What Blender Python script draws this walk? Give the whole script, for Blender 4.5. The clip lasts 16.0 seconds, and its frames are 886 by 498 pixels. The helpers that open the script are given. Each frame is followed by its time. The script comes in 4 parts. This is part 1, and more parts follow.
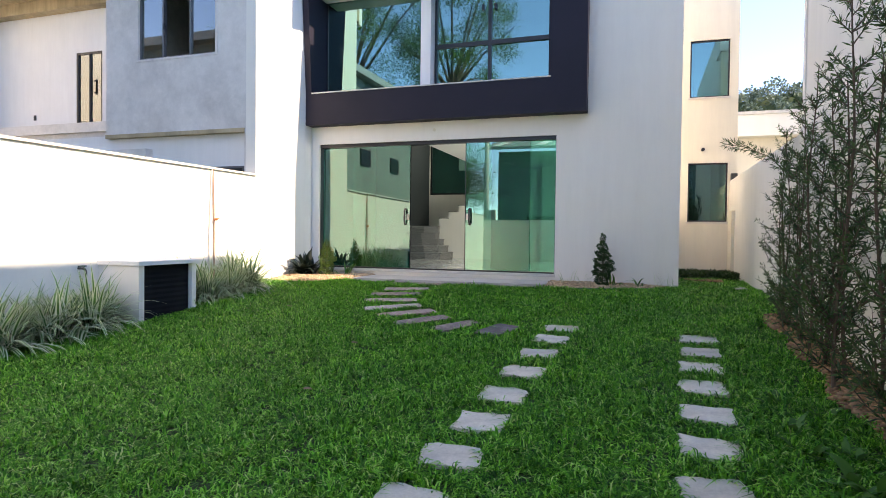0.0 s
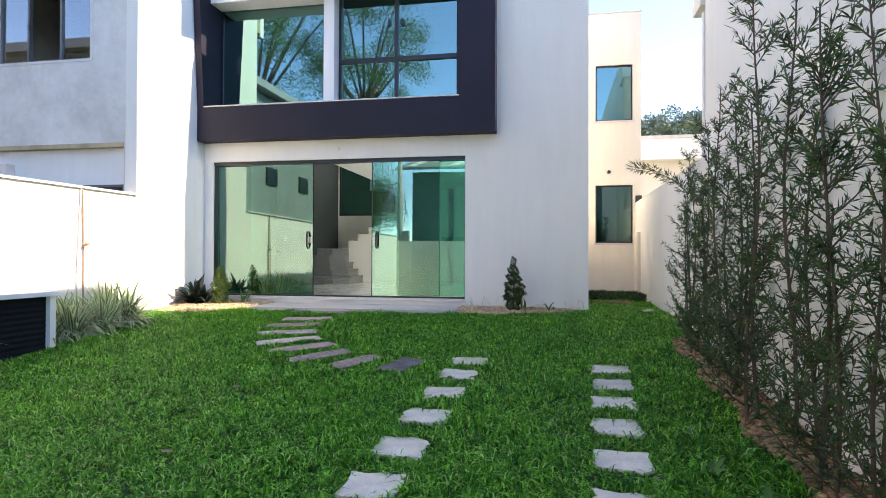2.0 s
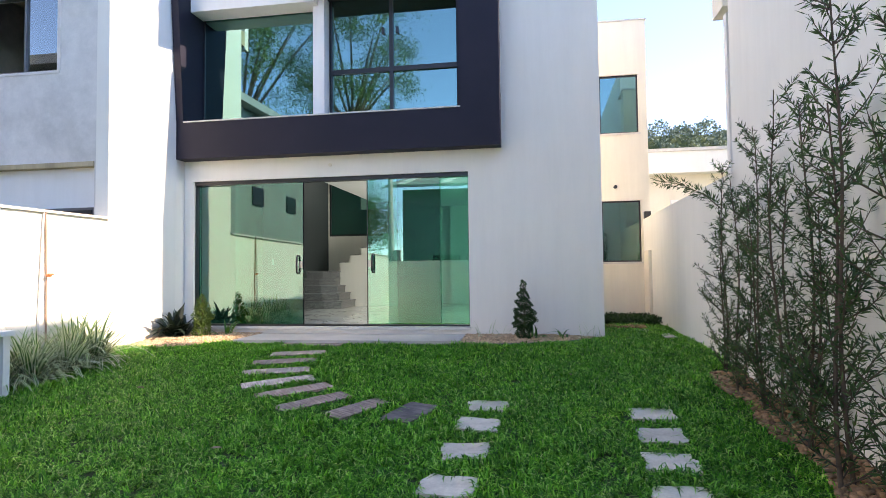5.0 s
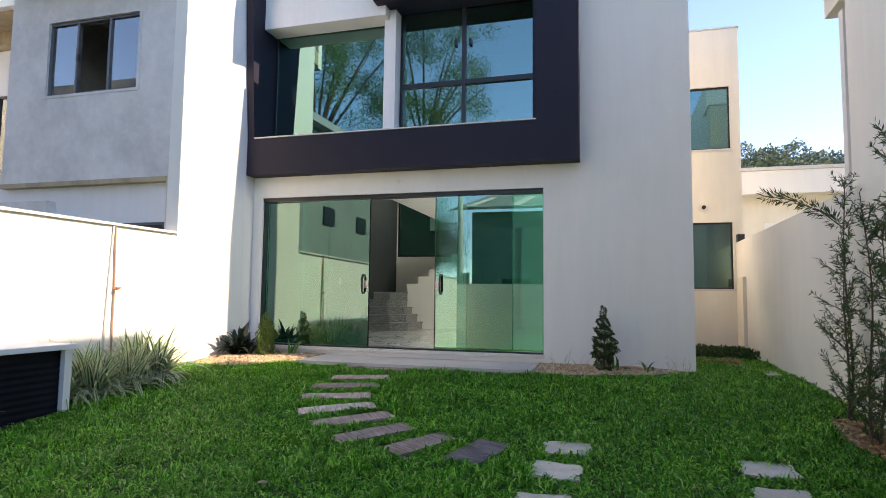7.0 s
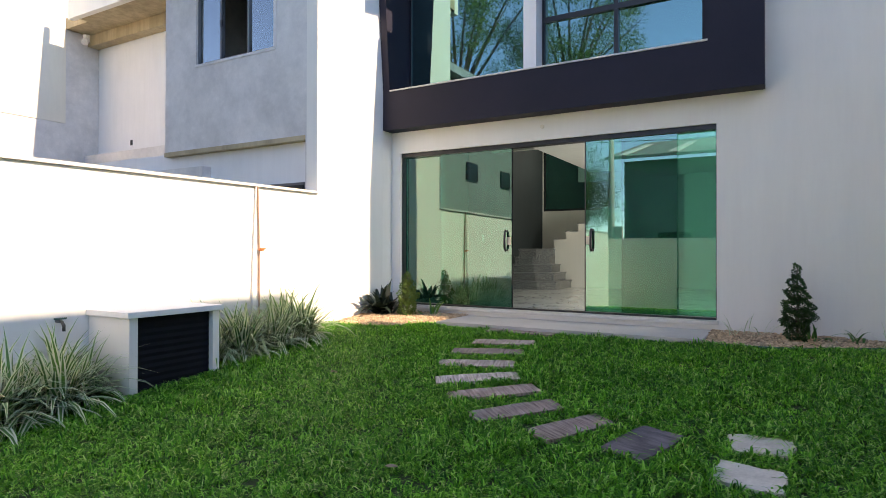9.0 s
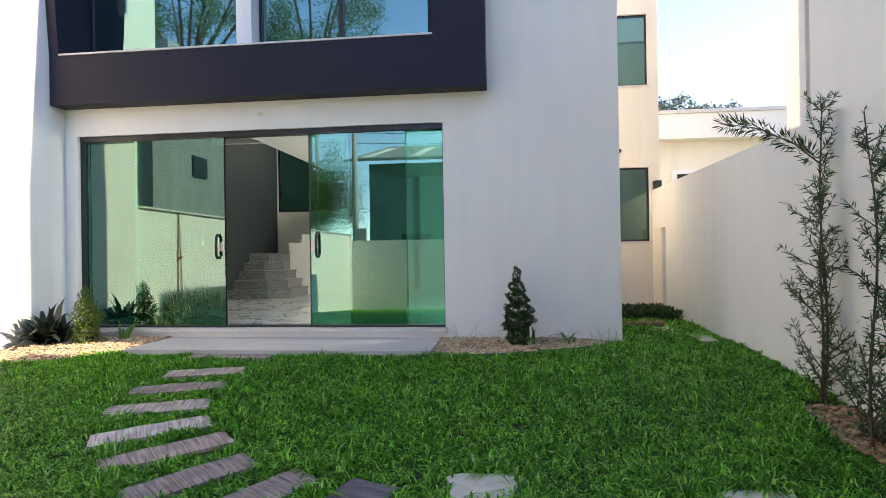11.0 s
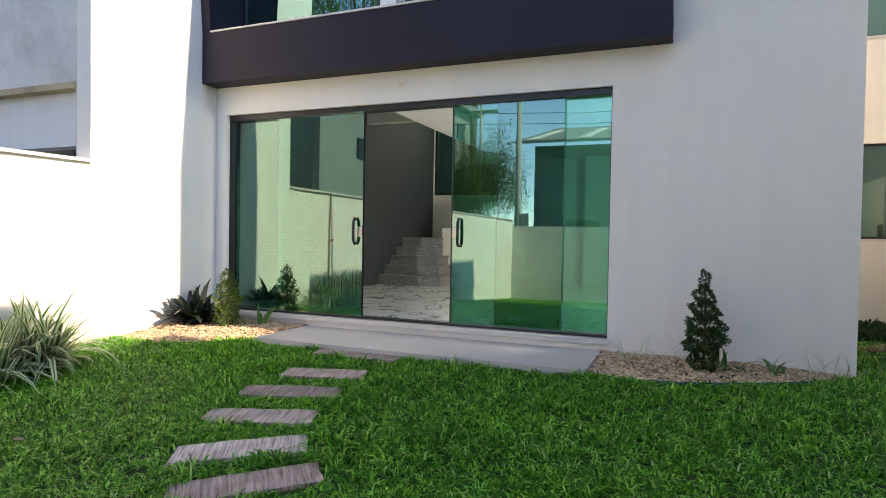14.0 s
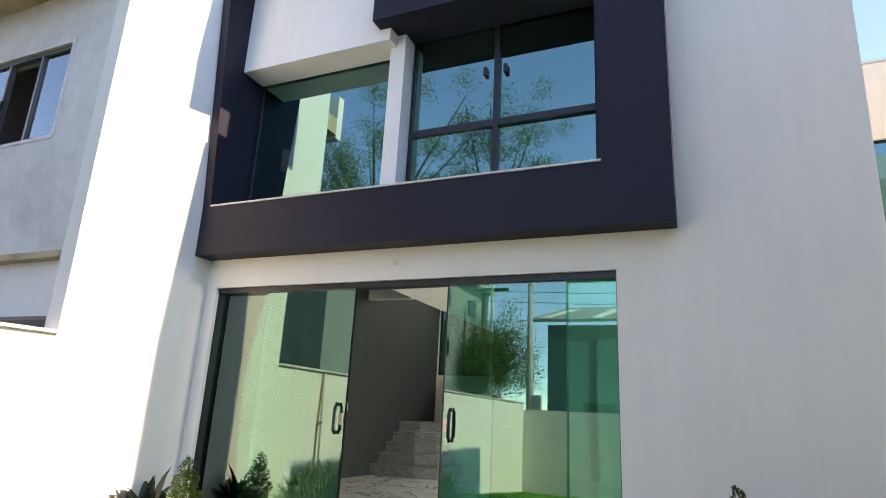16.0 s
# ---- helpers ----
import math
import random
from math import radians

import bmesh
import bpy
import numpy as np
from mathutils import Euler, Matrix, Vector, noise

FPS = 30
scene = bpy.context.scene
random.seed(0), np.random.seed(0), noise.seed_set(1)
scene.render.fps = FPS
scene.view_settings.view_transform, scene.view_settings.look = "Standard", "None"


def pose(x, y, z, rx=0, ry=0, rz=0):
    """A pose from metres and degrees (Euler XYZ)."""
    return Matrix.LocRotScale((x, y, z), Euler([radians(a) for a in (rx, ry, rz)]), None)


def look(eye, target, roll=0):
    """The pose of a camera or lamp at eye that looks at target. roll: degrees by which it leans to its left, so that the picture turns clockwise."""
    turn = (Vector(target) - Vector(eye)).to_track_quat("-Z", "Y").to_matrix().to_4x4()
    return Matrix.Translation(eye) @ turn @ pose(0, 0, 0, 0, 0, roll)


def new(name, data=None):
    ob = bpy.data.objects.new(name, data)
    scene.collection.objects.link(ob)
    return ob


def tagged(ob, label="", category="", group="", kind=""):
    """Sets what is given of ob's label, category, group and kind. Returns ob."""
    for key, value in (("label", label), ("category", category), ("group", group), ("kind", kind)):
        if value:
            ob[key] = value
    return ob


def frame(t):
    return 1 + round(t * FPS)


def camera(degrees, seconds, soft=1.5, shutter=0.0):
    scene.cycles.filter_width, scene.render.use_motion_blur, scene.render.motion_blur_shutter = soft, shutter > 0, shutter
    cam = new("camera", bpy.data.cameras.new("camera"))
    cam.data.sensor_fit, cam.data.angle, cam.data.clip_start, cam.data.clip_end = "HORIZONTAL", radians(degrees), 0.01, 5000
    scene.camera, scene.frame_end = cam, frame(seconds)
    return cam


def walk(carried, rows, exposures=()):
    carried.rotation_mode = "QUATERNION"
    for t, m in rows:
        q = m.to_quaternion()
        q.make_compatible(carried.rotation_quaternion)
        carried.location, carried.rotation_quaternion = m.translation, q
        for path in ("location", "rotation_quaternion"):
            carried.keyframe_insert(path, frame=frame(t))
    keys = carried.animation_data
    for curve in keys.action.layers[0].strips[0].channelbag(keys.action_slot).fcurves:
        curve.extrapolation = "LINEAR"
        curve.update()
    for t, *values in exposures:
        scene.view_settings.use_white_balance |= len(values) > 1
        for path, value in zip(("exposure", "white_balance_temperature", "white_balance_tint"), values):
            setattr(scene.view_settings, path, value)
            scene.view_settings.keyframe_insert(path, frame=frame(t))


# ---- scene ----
cam = camera(73.0, 16.0, soft=0.7)
PATH = [
    (0, (-0.538, -0.154, 0.724), (-1.172, 1.743, 0.682), 0.7),
    (0.5, (-0.459, -0.005, 0.732), (-0.883, 1.949, 0.747), 0.2),
    (1, (-0.455, 0.097, 0.737), (-0.841, 2.059, 0.784), 0.1),
    (1.5, (-0.482, 0.249, 0.753), (-0.837, 2.218, 0.765), 0.2),
    (2, (-0.519, 0.375, 0.796), (-0.886, 2.341, 0.822), 0.2),
    (2.5, (-0.56, 0.438, 0.825), (-0.917, 2.404, 0.905), 0.1),
    (3, (-0.589, 0.541, 0.832), (-0.988, 2.499, 0.918), -0.2),
    (3.2, (-0.587, 0.624, 0.841), (-0.987, 2.582, 0.923), -0.3),
    (5.3, (-0.897, 1.142, 0.907), (-1.22, 3.114, 0.991), -0.7),
    (5.5, (-0.906, 1.19, 0.903), (-1.257, 3.154, 1.033), -0.7),
    (6, (-0.919, 1.359, 0.945), (-1.335, 3.282, 1.307), 1.7),
    (6.5, (-0.923, 1.417, 0.894), (-1.434, 3.329, 1.182), 1.3),
    (7, (-1.001, 1.591, 0.883), (-1.55, 3.507, 1.045), 0.7),
    (7.5, (-1.087, 1.759, 0.891), (-1.575, 3.696, 0.991), -0.9),
    (8, (-1.163, 1.902, 0.897), (-1.755, 3.811, 0.966), -0.4),
    (8.4, (-1.197, 2.05, 0.909), (-2.042, 3.861, 0.971), 0.3),
    (8.5, (-1.2, 2.094, 0.912), (-2.098, 3.881, 0.96), 0.7),
    (9, (-1.216, 2.256, 0.91), (-2.215, 3.988, 0.922), 0.1),
    (9.5, (-1.259, 2.539, 0.938), (-2.134, 4.336, 1.003), 0.5),
    (10, (-1.205, 2.761, 0.954), (-1.77, 4.68, 0.966), -0.9),
    (10.2, (-1.178, 2.879, 0.952), (-1.625, 4.828, 0.979), -0.6),
    (12.3, (-1.184, 3.65, 1.006), (-1.347, 5.644, 0.984), -1.0),
    (12.5, (-1.184, 3.723, 1.008), (-1.458, 5.704, 1.0), -0.6),
    (13, (-1.18, 3.888, 1.021), (-1.732, 5.81, 1.002), 1.0),
    (13.5, (-1.198, 4.074, 1.022), (-1.881, 5.954, 0.985), 0.6),
    (14, (-1.26, 4.302, 1.037), (-2.022, 6.15, 0.995), 1.0),
    (14.5, (-1.315, 4.496, 1.062), (-2.21, 6.284, 1.035), 0.0),
    (15, (-1.307, 4.701, 1.134), (-2.261, 6.456, 1.232), 2.0),
    (15.2, (-1.266, 4.755, 1.139), (-2.216, 6.506, 1.31), 1.8),
    (15.5, (-1.267, 4.808, 1.144), (-2.135, 6.581, 1.464), 3.0),
    (16, (-1.246, 4.829, 1.182), (-2.044, 6.585, 1.71), 3.0),
]
walk(cam, [(t, look(eye, target, roll)) for t, eye, target, roll in PATH],
     exposures=[(t, e, k, 19) for t, e, k in ((0.0, 2.24, 8200), (0.5, 2.37, 7900), (3.0, 2.47, 7900), (5.5, 2.32, 7900), (6.4, 1.86, 8300), (7.0, 1.97, 8300), (8.0, 2.12, 8300),
                                                  (8.6, 2.22, 8300), (9.1, 2.00, 8400), (9.5, 2.00, 8400), (10.0, 2.17, 8300), (12.5, 2.32, 8000), (13.5, 2.20, 8300), (14.5, 2.12, 8500), (16.0, 2.14, 8600))])

# ---------------- world, sun, exposure ----------------
SUN_EL, SUN_AZ = radians(38.0), radians(86.9)   # azimuth from +y towards +x
world = bpy.data.worlds.new("sky")
scene.world = world
world.use_nodes = True
wn = world.node_tree
sky = wn.nodes.new("ShaderNodeTexSky")
sky.sky_type, sky.sun_disc = "NISHITA", False
sky.sun_elevation, sky.sun_rotation = SUN_EL, SUN_AZ
sky.altitude = 3200
sky.air_density, sky.dust_density, sky.ozone_density = 1.0, 0.0, 4.5
wn.links.new(sky.outputs[0], wn.nodes["Background"].inputs[0])
wn.nodes["Background"].inputs[1].default_value = 0.15
sun = new("sun", bpy.data.lights.new("sun", "SUN"))
sun.data.energy, sun.data.angle, sun.data.color = 2.5, radians(0.6), (1.0, 0.93, 0.82)
to_sun = Vector((math.sin(SUN_AZ) * math.cos(SUN_EL), math.cos(SUN_AZ) * math.cos(SUN_EL), math.sin(SUN_EL)))
sun.matrix_world = look(to_sun * 40, (0, 0, 0))


def interior_fill(loc, target, sx, sy, watts):
    """An unseen area lamp added to brighten the interior, set in a window opening."""
    lt = new("interior_fill_lamp", bpy.data.lights.new("interior_fill_lamp", "AREA"))
    lt.data.shape, lt.data.size, lt.data.size_y, lt.data.energy, lt.data.color = "RECTANGLE", sx, sy, watts, (0.82, 0.97, 1.0)
    lt.matrix_world = look(loc, target)


interior_fill((-5.3, 16.55, 4.1), (-5.3, 10, 1.5), 1.3, 1.5, 10)
interior_fill((-0.22, 12.0, 1.6), (-4, 12.6, 0.6), 1.1, 1.1, 32)


# ---------------- materials ----------------
def nodes(name):
    m = bpy.data.materials.new(name)
    m.use_nodes = True
    return m, m.node_tree, m.node_tree.nodes["Principled BSDF"]


def noise_tex(nt, scale, detail=6, rough=0.6, coord="Object", stretch=(1, 1, 1)):
    tc = nt.nodes.new("ShaderNodeTexCoord")
    mp = nt.nodes.new("ShaderNodeMapping")
    mp.inputs["Scale"].default_value = stretch
    nt.links.new(tc.outputs[coord], mp.inputs[0])
    n = nt.nodes.new("ShaderNodeTexNoise")
    n.inputs["Scale"].default_value, n.inputs["Detail"].default_value, n.inputs["Roughness"].default_value = scale, detail, rough
    nt.links.new(mp.outputs[0], n.inputs["Vector"])
    return n.outputs["Fac"]


def ramp(nt, fac, stops):
    r = nt.nodes.new("ShaderNodeValToRGB")
    els = r.color_ramp.elements
    while len(els) < len(stops):
        els.new(0.5)
    for e, (p, c) in zip(els, stops):
        e.position, e.color = p, (*c, 1)
    nt.links.new(fac, r.inputs[0])
    return r.outputs[0]


def mix(nt, a, b, fac, mode="MIX"):
    n = nt.nodes.new("ShaderNodeMix")
    n.data_type, n.blend_type = "RGBA", mode
    for v, i in ((fac, 0), (a, 6), (b, 7)):
        if isinstance(v, (int, float)):
            n.inputs[i].default_value = v
        elif isinstance(v, tuple):
            n.inputs[i].default_value = (*v, 1)
        else:
            nt.links.new(v, n.inputs[i])
    return n.outputs[2]


def bump(nt, bsdf, height, strength, dist=0.01):
    b = nt.nodes.new("ShaderNodeBump")
    b.inputs["Strength"].default_value, b.inputs["Distance"].default_value = strength, dist
    nt.links.new(height, b.inputs["Height"])
    nt.links.new(b.outputs[0], bsdf.inputs["Normal"])


def surface(name, dark, light, scale=4.0, fine=60.0, rough=0.7, bumpy=0.2, dist=0.006, metal=0.0, stretch=(1, 1, 1), per_object=0.0, per_island=0.0, spec=0.5):
    """Two scales of colour variation and a fine relief."""
    m, nt, b = nodes(name)
    big = noise_tex(nt, scale, 5, 0.6, stretch=stretch)
    small = noise_tex(nt, fine, 4, 0.7, stretch=stretch)
    c = ramp(nt, big, [(0.3, dark), (0.7, light)])
    c = mix(nt, c, ramp(nt, small, [(0.3, tuple(x * 0.82 for x in dark)), (0.7, light)]), 0.4)
    if per_object or per_island:
        if per_object:
            src = nt.nodes.new("ShaderNodeObjectInfo").outputs["Random"]
            amount = per_object
        else:
            src = nt.nodes.new("ShaderNodeNewGeometry").outputs["Random Per Island"]
            amount = per_island
        c = mix(nt, c, ramp(nt, src, [(0, (1 - amount,) * 3), (1, (1 + amount * 0.6,) * 3)]), 1.0, "MULTIPLY")
    nt.links.new(c, b.inputs["Base Color"])
    b.inputs["Roughness"].default_value, b.inputs["Metallic"].default_value = rough, metal
    b.inputs["Specular IOR Level"].default_value = spec
    if bumpy:
        bump(nt, b, small, bumpy, dist)
    return m


def leafy(name, a, b_, trans=0.25, rough=0.5, island=0.35):
    m, nt, b = nodes(name)
    rnd = nt.nodes.new("ShaderNodeNewGeometry").outputs["Random Per Island"]
    c = ramp(nt, rnd, [(0.0, a), (1.0, b_)])
    big = noise_tex(nt, 1.3, 4, 0.6)
    c = mix(nt, c, ramp(nt, big, [(0.3, (0.6, 0.66, 0.6)), (0.7, (1.25, 1.2, 1.1))]), island * 2, "MULTIPLY")
    nt.links.new(c, b.inputs["Base Color"])
    b.inputs["Roughness"].default_value = rough
    b.inputs["Specular IOR Level"].default_value = 0.35
    t = nt.nodes.new("ShaderNodeBsdfTranslucent")
    nt.links.new(c, t.inputs[0])
    ms = nt.nodes.new("ShaderNodeMixShader")
    ms.inputs[0].default_value = trans
    nt.links.new(b.outputs[0], ms.inputs[1])
    nt.links.new(t.outputs[0], ms.inputs[2])
    nt.links.new(ms.outputs[0], nt.nodes["Material Output"].inputs[0])
    return m


def grass_blades(name):
    """Blades from deep to yellow-green in loose drifts; extremes paint in highlights and shaded gaps."""
    m, nt, b = nodes(name)
    rnd = nt.nodes.new("ShaderNodeNewGeometry").outputs["Random Per Island"]
    c = ramp(nt, rnd, [(0.0, (0.018, 0.11, 0.009)), (0.42, (0.065, 0.30, 0.020)), (0.72, (0.17, 0.56, 0.045)), (0.92, (0.36, 0.78, 0.13)), (1.0, (0.58, 0.70, 0.28))])
    c = mix(nt, c, ramp(nt, noise_tex(nt, 1.1, 4, 0.6), [(0.3, (0.78, 0.84, 0.85)), (0.55, (1, 1, 1)), (0.72, (1.3, 1.16, 0.95))]), 0.9, "MULTIPLY")
    c = mix(nt, c, ramp(nt, noise_tex(nt, 9.0, 3, 0.6), [(0.32, (0.74, 0.78, 0.78)), (0.6, (1.1, 1.1, 1.0))]), 0.9, "MULTIPLY")
    nt.links.new(c, b.inputs["Base Color"])
    b.inputs["Roughness"].default_value = 0.5
    b.inputs["Specular IOR Level"].default_value = 0.22
    t = nt.nodes.new("ShaderNodeBsdfTranslucent")
    nt.links.new(c, t.inputs[0])
    ms = nt.nodes.new("ShaderNodeMixShader")
    ms.inputs[0].default_value = 0.4
    nt.links.new(b.outputs[0], ms.inputs[1])
    nt.links.new(t.outputs[0], ms.inputs[2])
    nt.links.new(ms.outputs[0], nt.nodes["Material Output"].inputs[0])
    return m


def paint(name, base, stain=0.12, bumpy=0.12):
    """Painted plaster: roller texture, faint patches and vertical streaks."""
    m, nt, b = nodes(name)
    dk = tuple(x * (1 - stain) for x in base)
    c = ramp(nt, noise_tex(nt, 0.9, 6, 0.65), [(0.25, dk), (0.65, base)])
    streak = noise_tex(nt, 2.2, 5, 0.7, stretch=(2.5, 2.5, 0.25))
    c = mix(nt, c, ramp(nt, streak, [(0.35, (1 - stain * 0.7,) * 3), (0.6, (1, 1, 1))]), 1.0, "MULTIPLY")
    nt.links.new(c, b.inputs["Base Color"])
    b.inputs["Roughness"].default_value = 0.75
    b.inputs["Specular IOR Level"].default_value = 0.3
    bump(nt, b, noise_tex(nt, 130, 3, 0.6), bumpy, 0.004)
    return m


def plaster(name, base):
    """Raw trowelled render: cloudy patches, pale scuffs and fine grit."""
    m, nt, b = nodes(name)
    dk, lt = tuple(x * 0.80 for x in base), tuple(min(0.8, x * 1.08) for x in base)
    c = ramp(nt, noise_tex(nt, 0.8, 8, 0.7), [(0.3, dk), (0.5, base), (0.7, lt)])
    c = mix(nt, c, ramp(nt, noise_tex(nt, 5.0, 6, 0.75), [(0.35, (0.88, 0.88, 0.88)), (0.6, (1, 1, 1)), (0.74, (1.1, 1.1, 1.1))]), 1.0, "MULTIPLY")
    nt.links.new(c, b.inputs["Base Color"])
    b.inputs["Roughness"].default_value = 0.9
    bump(nt, b, noise_tex(nt, 70, 5, 0.7), 0.35, 0.006)
    return m


def glazing(name, through_col, mirror_col, base, rough=0.006):
    """Tinted, coated sheet glass: a clear tint and a mirror, the mirror stronger at a slant."""
    m = bpy.data.materials.new(name)
    m.use_nodes = True
    nt = m.node_tree
    nt.nodes.remove(nt.nodes["Principled BSDF"])
    tr = nt.nodes.new("ShaderNodeBsdfTransparent")
    tr.inputs[0].default_value = (*through_col, 1)
    gl = nt.nodes.new("ShaderNodeBsdfGlossy")
    gl.inputs[0].default_value, gl.inputs["Roughness"].default_value = (*mirror_col, 1), rough
    fr = nt.nodes.new("ShaderNodeFresnel")
    fr.inputs[0].default_value = 1.5
    ad = nt.nodes.new("ShaderNodeMath")
    ad.operation, ad.use_clamp = "ADD", True
    ad.inputs[1].default_value = base
    nt.links.new(fr.outputs[0], ad.inputs[0])
    ms = nt.nodes.new("ShaderNodeMixShader")
    nt.links.new(ad.outputs[0], ms.inputs[0])
    nt.links.new(tr.outputs[0], ms.inputs[1])
    nt.links.new(gl.outputs[0], ms.inputs[2])
    nt.links.new(ms.outputs[0], nt.nodes["Material Output"].inputs[0])
    return m


def striped(name, a, b_, freq, rough=0.8, axis=0, spread=0.35):
    """Cast board with fine parallel grooves across its length."""
    m, nt, b = nodes(name)
    s = [3.0, 3.0, 3.0]
    s[axis] = freq
    g = noise_tex(nt, 1.0, 5, 0.75, stretch=tuple(s))
    c = ramp(nt, g, [(0.32, a), (0.62, b_)])
    rnd = nt.nodes.new("ShaderNodeObjectInfo").outputs["Random"]
    c = mix(nt, c, ramp(nt, rnd, [(0, (0.62, 0.55, 0.52)), (0.35, (0.9, 0.76, 0.70)), (0.7, (1.05, 1.0, 0.96)), (1, (1.3, 1.26, 1.2))]), 1.0, "MULTIPLY")
    c = mix(nt, c, ramp(nt, noise_tex(nt, 7, 4, 0.6), [(0.35, (0.7, 0.7, 0.68)), (0.6, (1, 1, 1))]), 0.8, "MULTIPLY")
    nt.links.new(c, b.inputs["Base Color"])
    b.inputs["Roughness"].default_value = rough
    bump(nt, b, g, 0.7, 0.012)
    return m


def marble(name):
    m, nt, b = nodes(name)
    v = nt.nodes.new("ShaderNodeTexVoronoi")
    v.feature = "DISTANCE_TO_EDGE"
    v.inputs["Scale"].default_value = 1.6
    tc = nt.nodes.new("ShaderNodeTexCoord")
    w = nt.nodes.new("ShaderNodeTexNoise")
    w.inputs["Scale"].default_value = 2.0
    va = nt.nodes.new("ShaderNodeVectorMath")
    va.operation = "ADD"
    nt.links.new(tc.outputs["Object"], w.inputs["Vector"])
    nt.links.new(tc.outputs["Object"], va.inputs[0])
    nt.links.new(w.outputs["Color"], va.inputs[1])
    nt.links.new(va.outputs[0], v.inputs["Vector"])
    c = ramp(nt, v.outputs["Distance"], [(0.0, (0.22, 0.21, 0.2)), (0.035, (0.72, 0.72, 0.7))])
    c = mix(nt, c, ramp(nt, noise_tex(nt, 3, 5, 0.6), [(0.3, (0.8, 0.8, 0.8)), (0.7, (1, 1, 1))]), 1.0, "MULTIPLY")
    nt.links.new(c, b.inputs["Base Color"])
    b.inputs["Roughness"].default_value = 0.12
    return m


def granite(name):
    m, nt, b = nodes(name)
    v = nt.nodes.new("ShaderNodeTexVoronoi")
    v.inputs["Scale"].default_value = 85
    tc = nt.nodes.new("ShaderNodeTexCoord")
    nt.links.new(tc.outputs["Object"], v.inputs["Vector"])
    c = ramp(nt, v.outputs["Color"], [(0.25, (0.05, 0.05, 0.05)), (0.5, (0.15, 0.15, 0.15)), (0.85, (0.30, 0.30, 0.29))])
    nt.links.new(c, b.inputs["Base Color"])
    b.inputs["Roughness"].default_value = 0.3
    return m


WHITE = paint("white_wall_paint", (0.82, 0.785, 0.72), 0.05, 0.05)
PANEL = paint("white_panel_paint", (0.82, 0.80, 0.78), 0.06)
NAVY = surface("dark_navy_paint", (0.010, 0.0095, 0.020), (0.017, 0.015, 0.029), 1.5, 90, 0.6, 0.1, 0.003, spec=0.3)
GREY = plaster("raw_grey_plaster", (0.70, 0.665, 0.63))
SOFFIT = paint("stained_concrete_soffit", (0.55, 0.44, 0.28), 0.35, 0.3)
CREAM = paint("cream_paint", (0.78, 0.72, 0.60), 0.08)
FRAME = surface("black_aluminium", (0.012, 0.012, 0.014), (0.02, 0.02, 0.024), 3, 90, 0.35, 0.05, 0.002)
GLASS = glazing("green_coated_glass", (0.22, 0.60, 0.52), (0.60, 0.80, 0.74), 0.17)
GLASS_UP = glazing("teal_coated_glass", (0.12, 0.36, 0.34), (0.36, 0.66, 0.63), 0.40, 0.022)
CLEAR = glazing("clear_glass", (0.7, 0.76, 0.76), (0.80, 0.84, 0.82), 0.26)
ALU = surface("grey_aluminium", (0.10, 0.10, 0.11), (0.16, 0.16, 0.17), 3, 90, 0.4, 0.05, 0.002, metal=0.3)
SOIL = surface("dark_soil", (0.022, 0.040, 0.008), (0.045, 0.07, 0.014), 2.0, 30, 0.95, 0.6, 0.02)
GRASS = grass_blades("lawn_blades")
REDPEBBLE = surface("brown_pebbles", (0.26, 0.13, 0.06), (0.50, 0.30, 0.16), 8, 60, 0.85, 0.25, 0.004, per_island=0.45)
PEBBLE = surface("beige_pebbles", (0.42, 0.25, 0.13), (0.74, 0.55, 0.36), 8, 60, 0.8, 0.25, 0.004, per_island=0.5)
STONE = surface("pale_flagstone", (0.54, 0.47, 0.38), (0.80, 0.72, 0.60), 7, 45, 0.85, 0.4, 0.006, per_object=0.18)
BOARD = striped("cast_wood_grain_concrete", (0.17, 0.11, 0.10), (0.66, 0.58, 0.53), 60)
CONCRETE = surface("smooth_concrete", (0.42, 0.385, 0.35), (0.58, 0.535, 0.49), 1.4, 50, 0.8, 0.2, 0.004)
SILL = surface("pale_granite_sill", (0.52, 0.49, 0.45), (0.70, 0.66, 0.61), 9, 120, 0.45, 0.08, 0.002)
BARK = surface("brown_bark", (0.06, 0.04, 0.028), (0.13, 0.09, 0.06), 12, 70, 0.9, 0.5, 0.006, stretch=(1, 1, 0.25))
NEEDLE = leafy("dark_needle_leaves", (0.022, 0.055, 0.018), (0.085, 0.155, 0.045), 0.22, 0.45)
TOPI = leafy("small_round_leaves", (0.014, 0.045, 0.010), (0.05, 0.11, 0.024), 0.15, 0.45)
SPID = leafy("green_strap_leaf", (0.05, 0.15, 0.03), (0.12, 0.27, 0.05), 0.32, 0.4)
SPIE = leafy("cream_leaf_margin", (0.66, 0.72, 0.50), (0.86, 0.88, 0.70), 0.4, 0.45)
YELLOWLEAF = leafy("yellow_green_small_leaf", (0.04, 0.10, 0.015), (0.15, 0.22, 0.04), 0.25, 0.45)
DARKLEAF = leafy("purple_dark_leaf", (0.012, 0.022, 0.016), (0.03, 0.045, 0.03), 0.08, 0.3)
BRIGHT = leafy("fresh_weed_leaf", (0.06, 0.17, 0.03), (0.10, 0.26, 0.05), 0.3, 0.45)
CROWN = leafy("tree_leaves", (0.06, 0.13, 0.03), (0.14, 0.24, 0.07), 0.35, 0.5)
# Leaf green paled and greyed to paint in the distance haze.
HILLHAZE = leafy("hazy_wooded_hill", (0.08, 0.11, 0.08), (0.20, 0.24, 0.18), 0.1, 0.8)
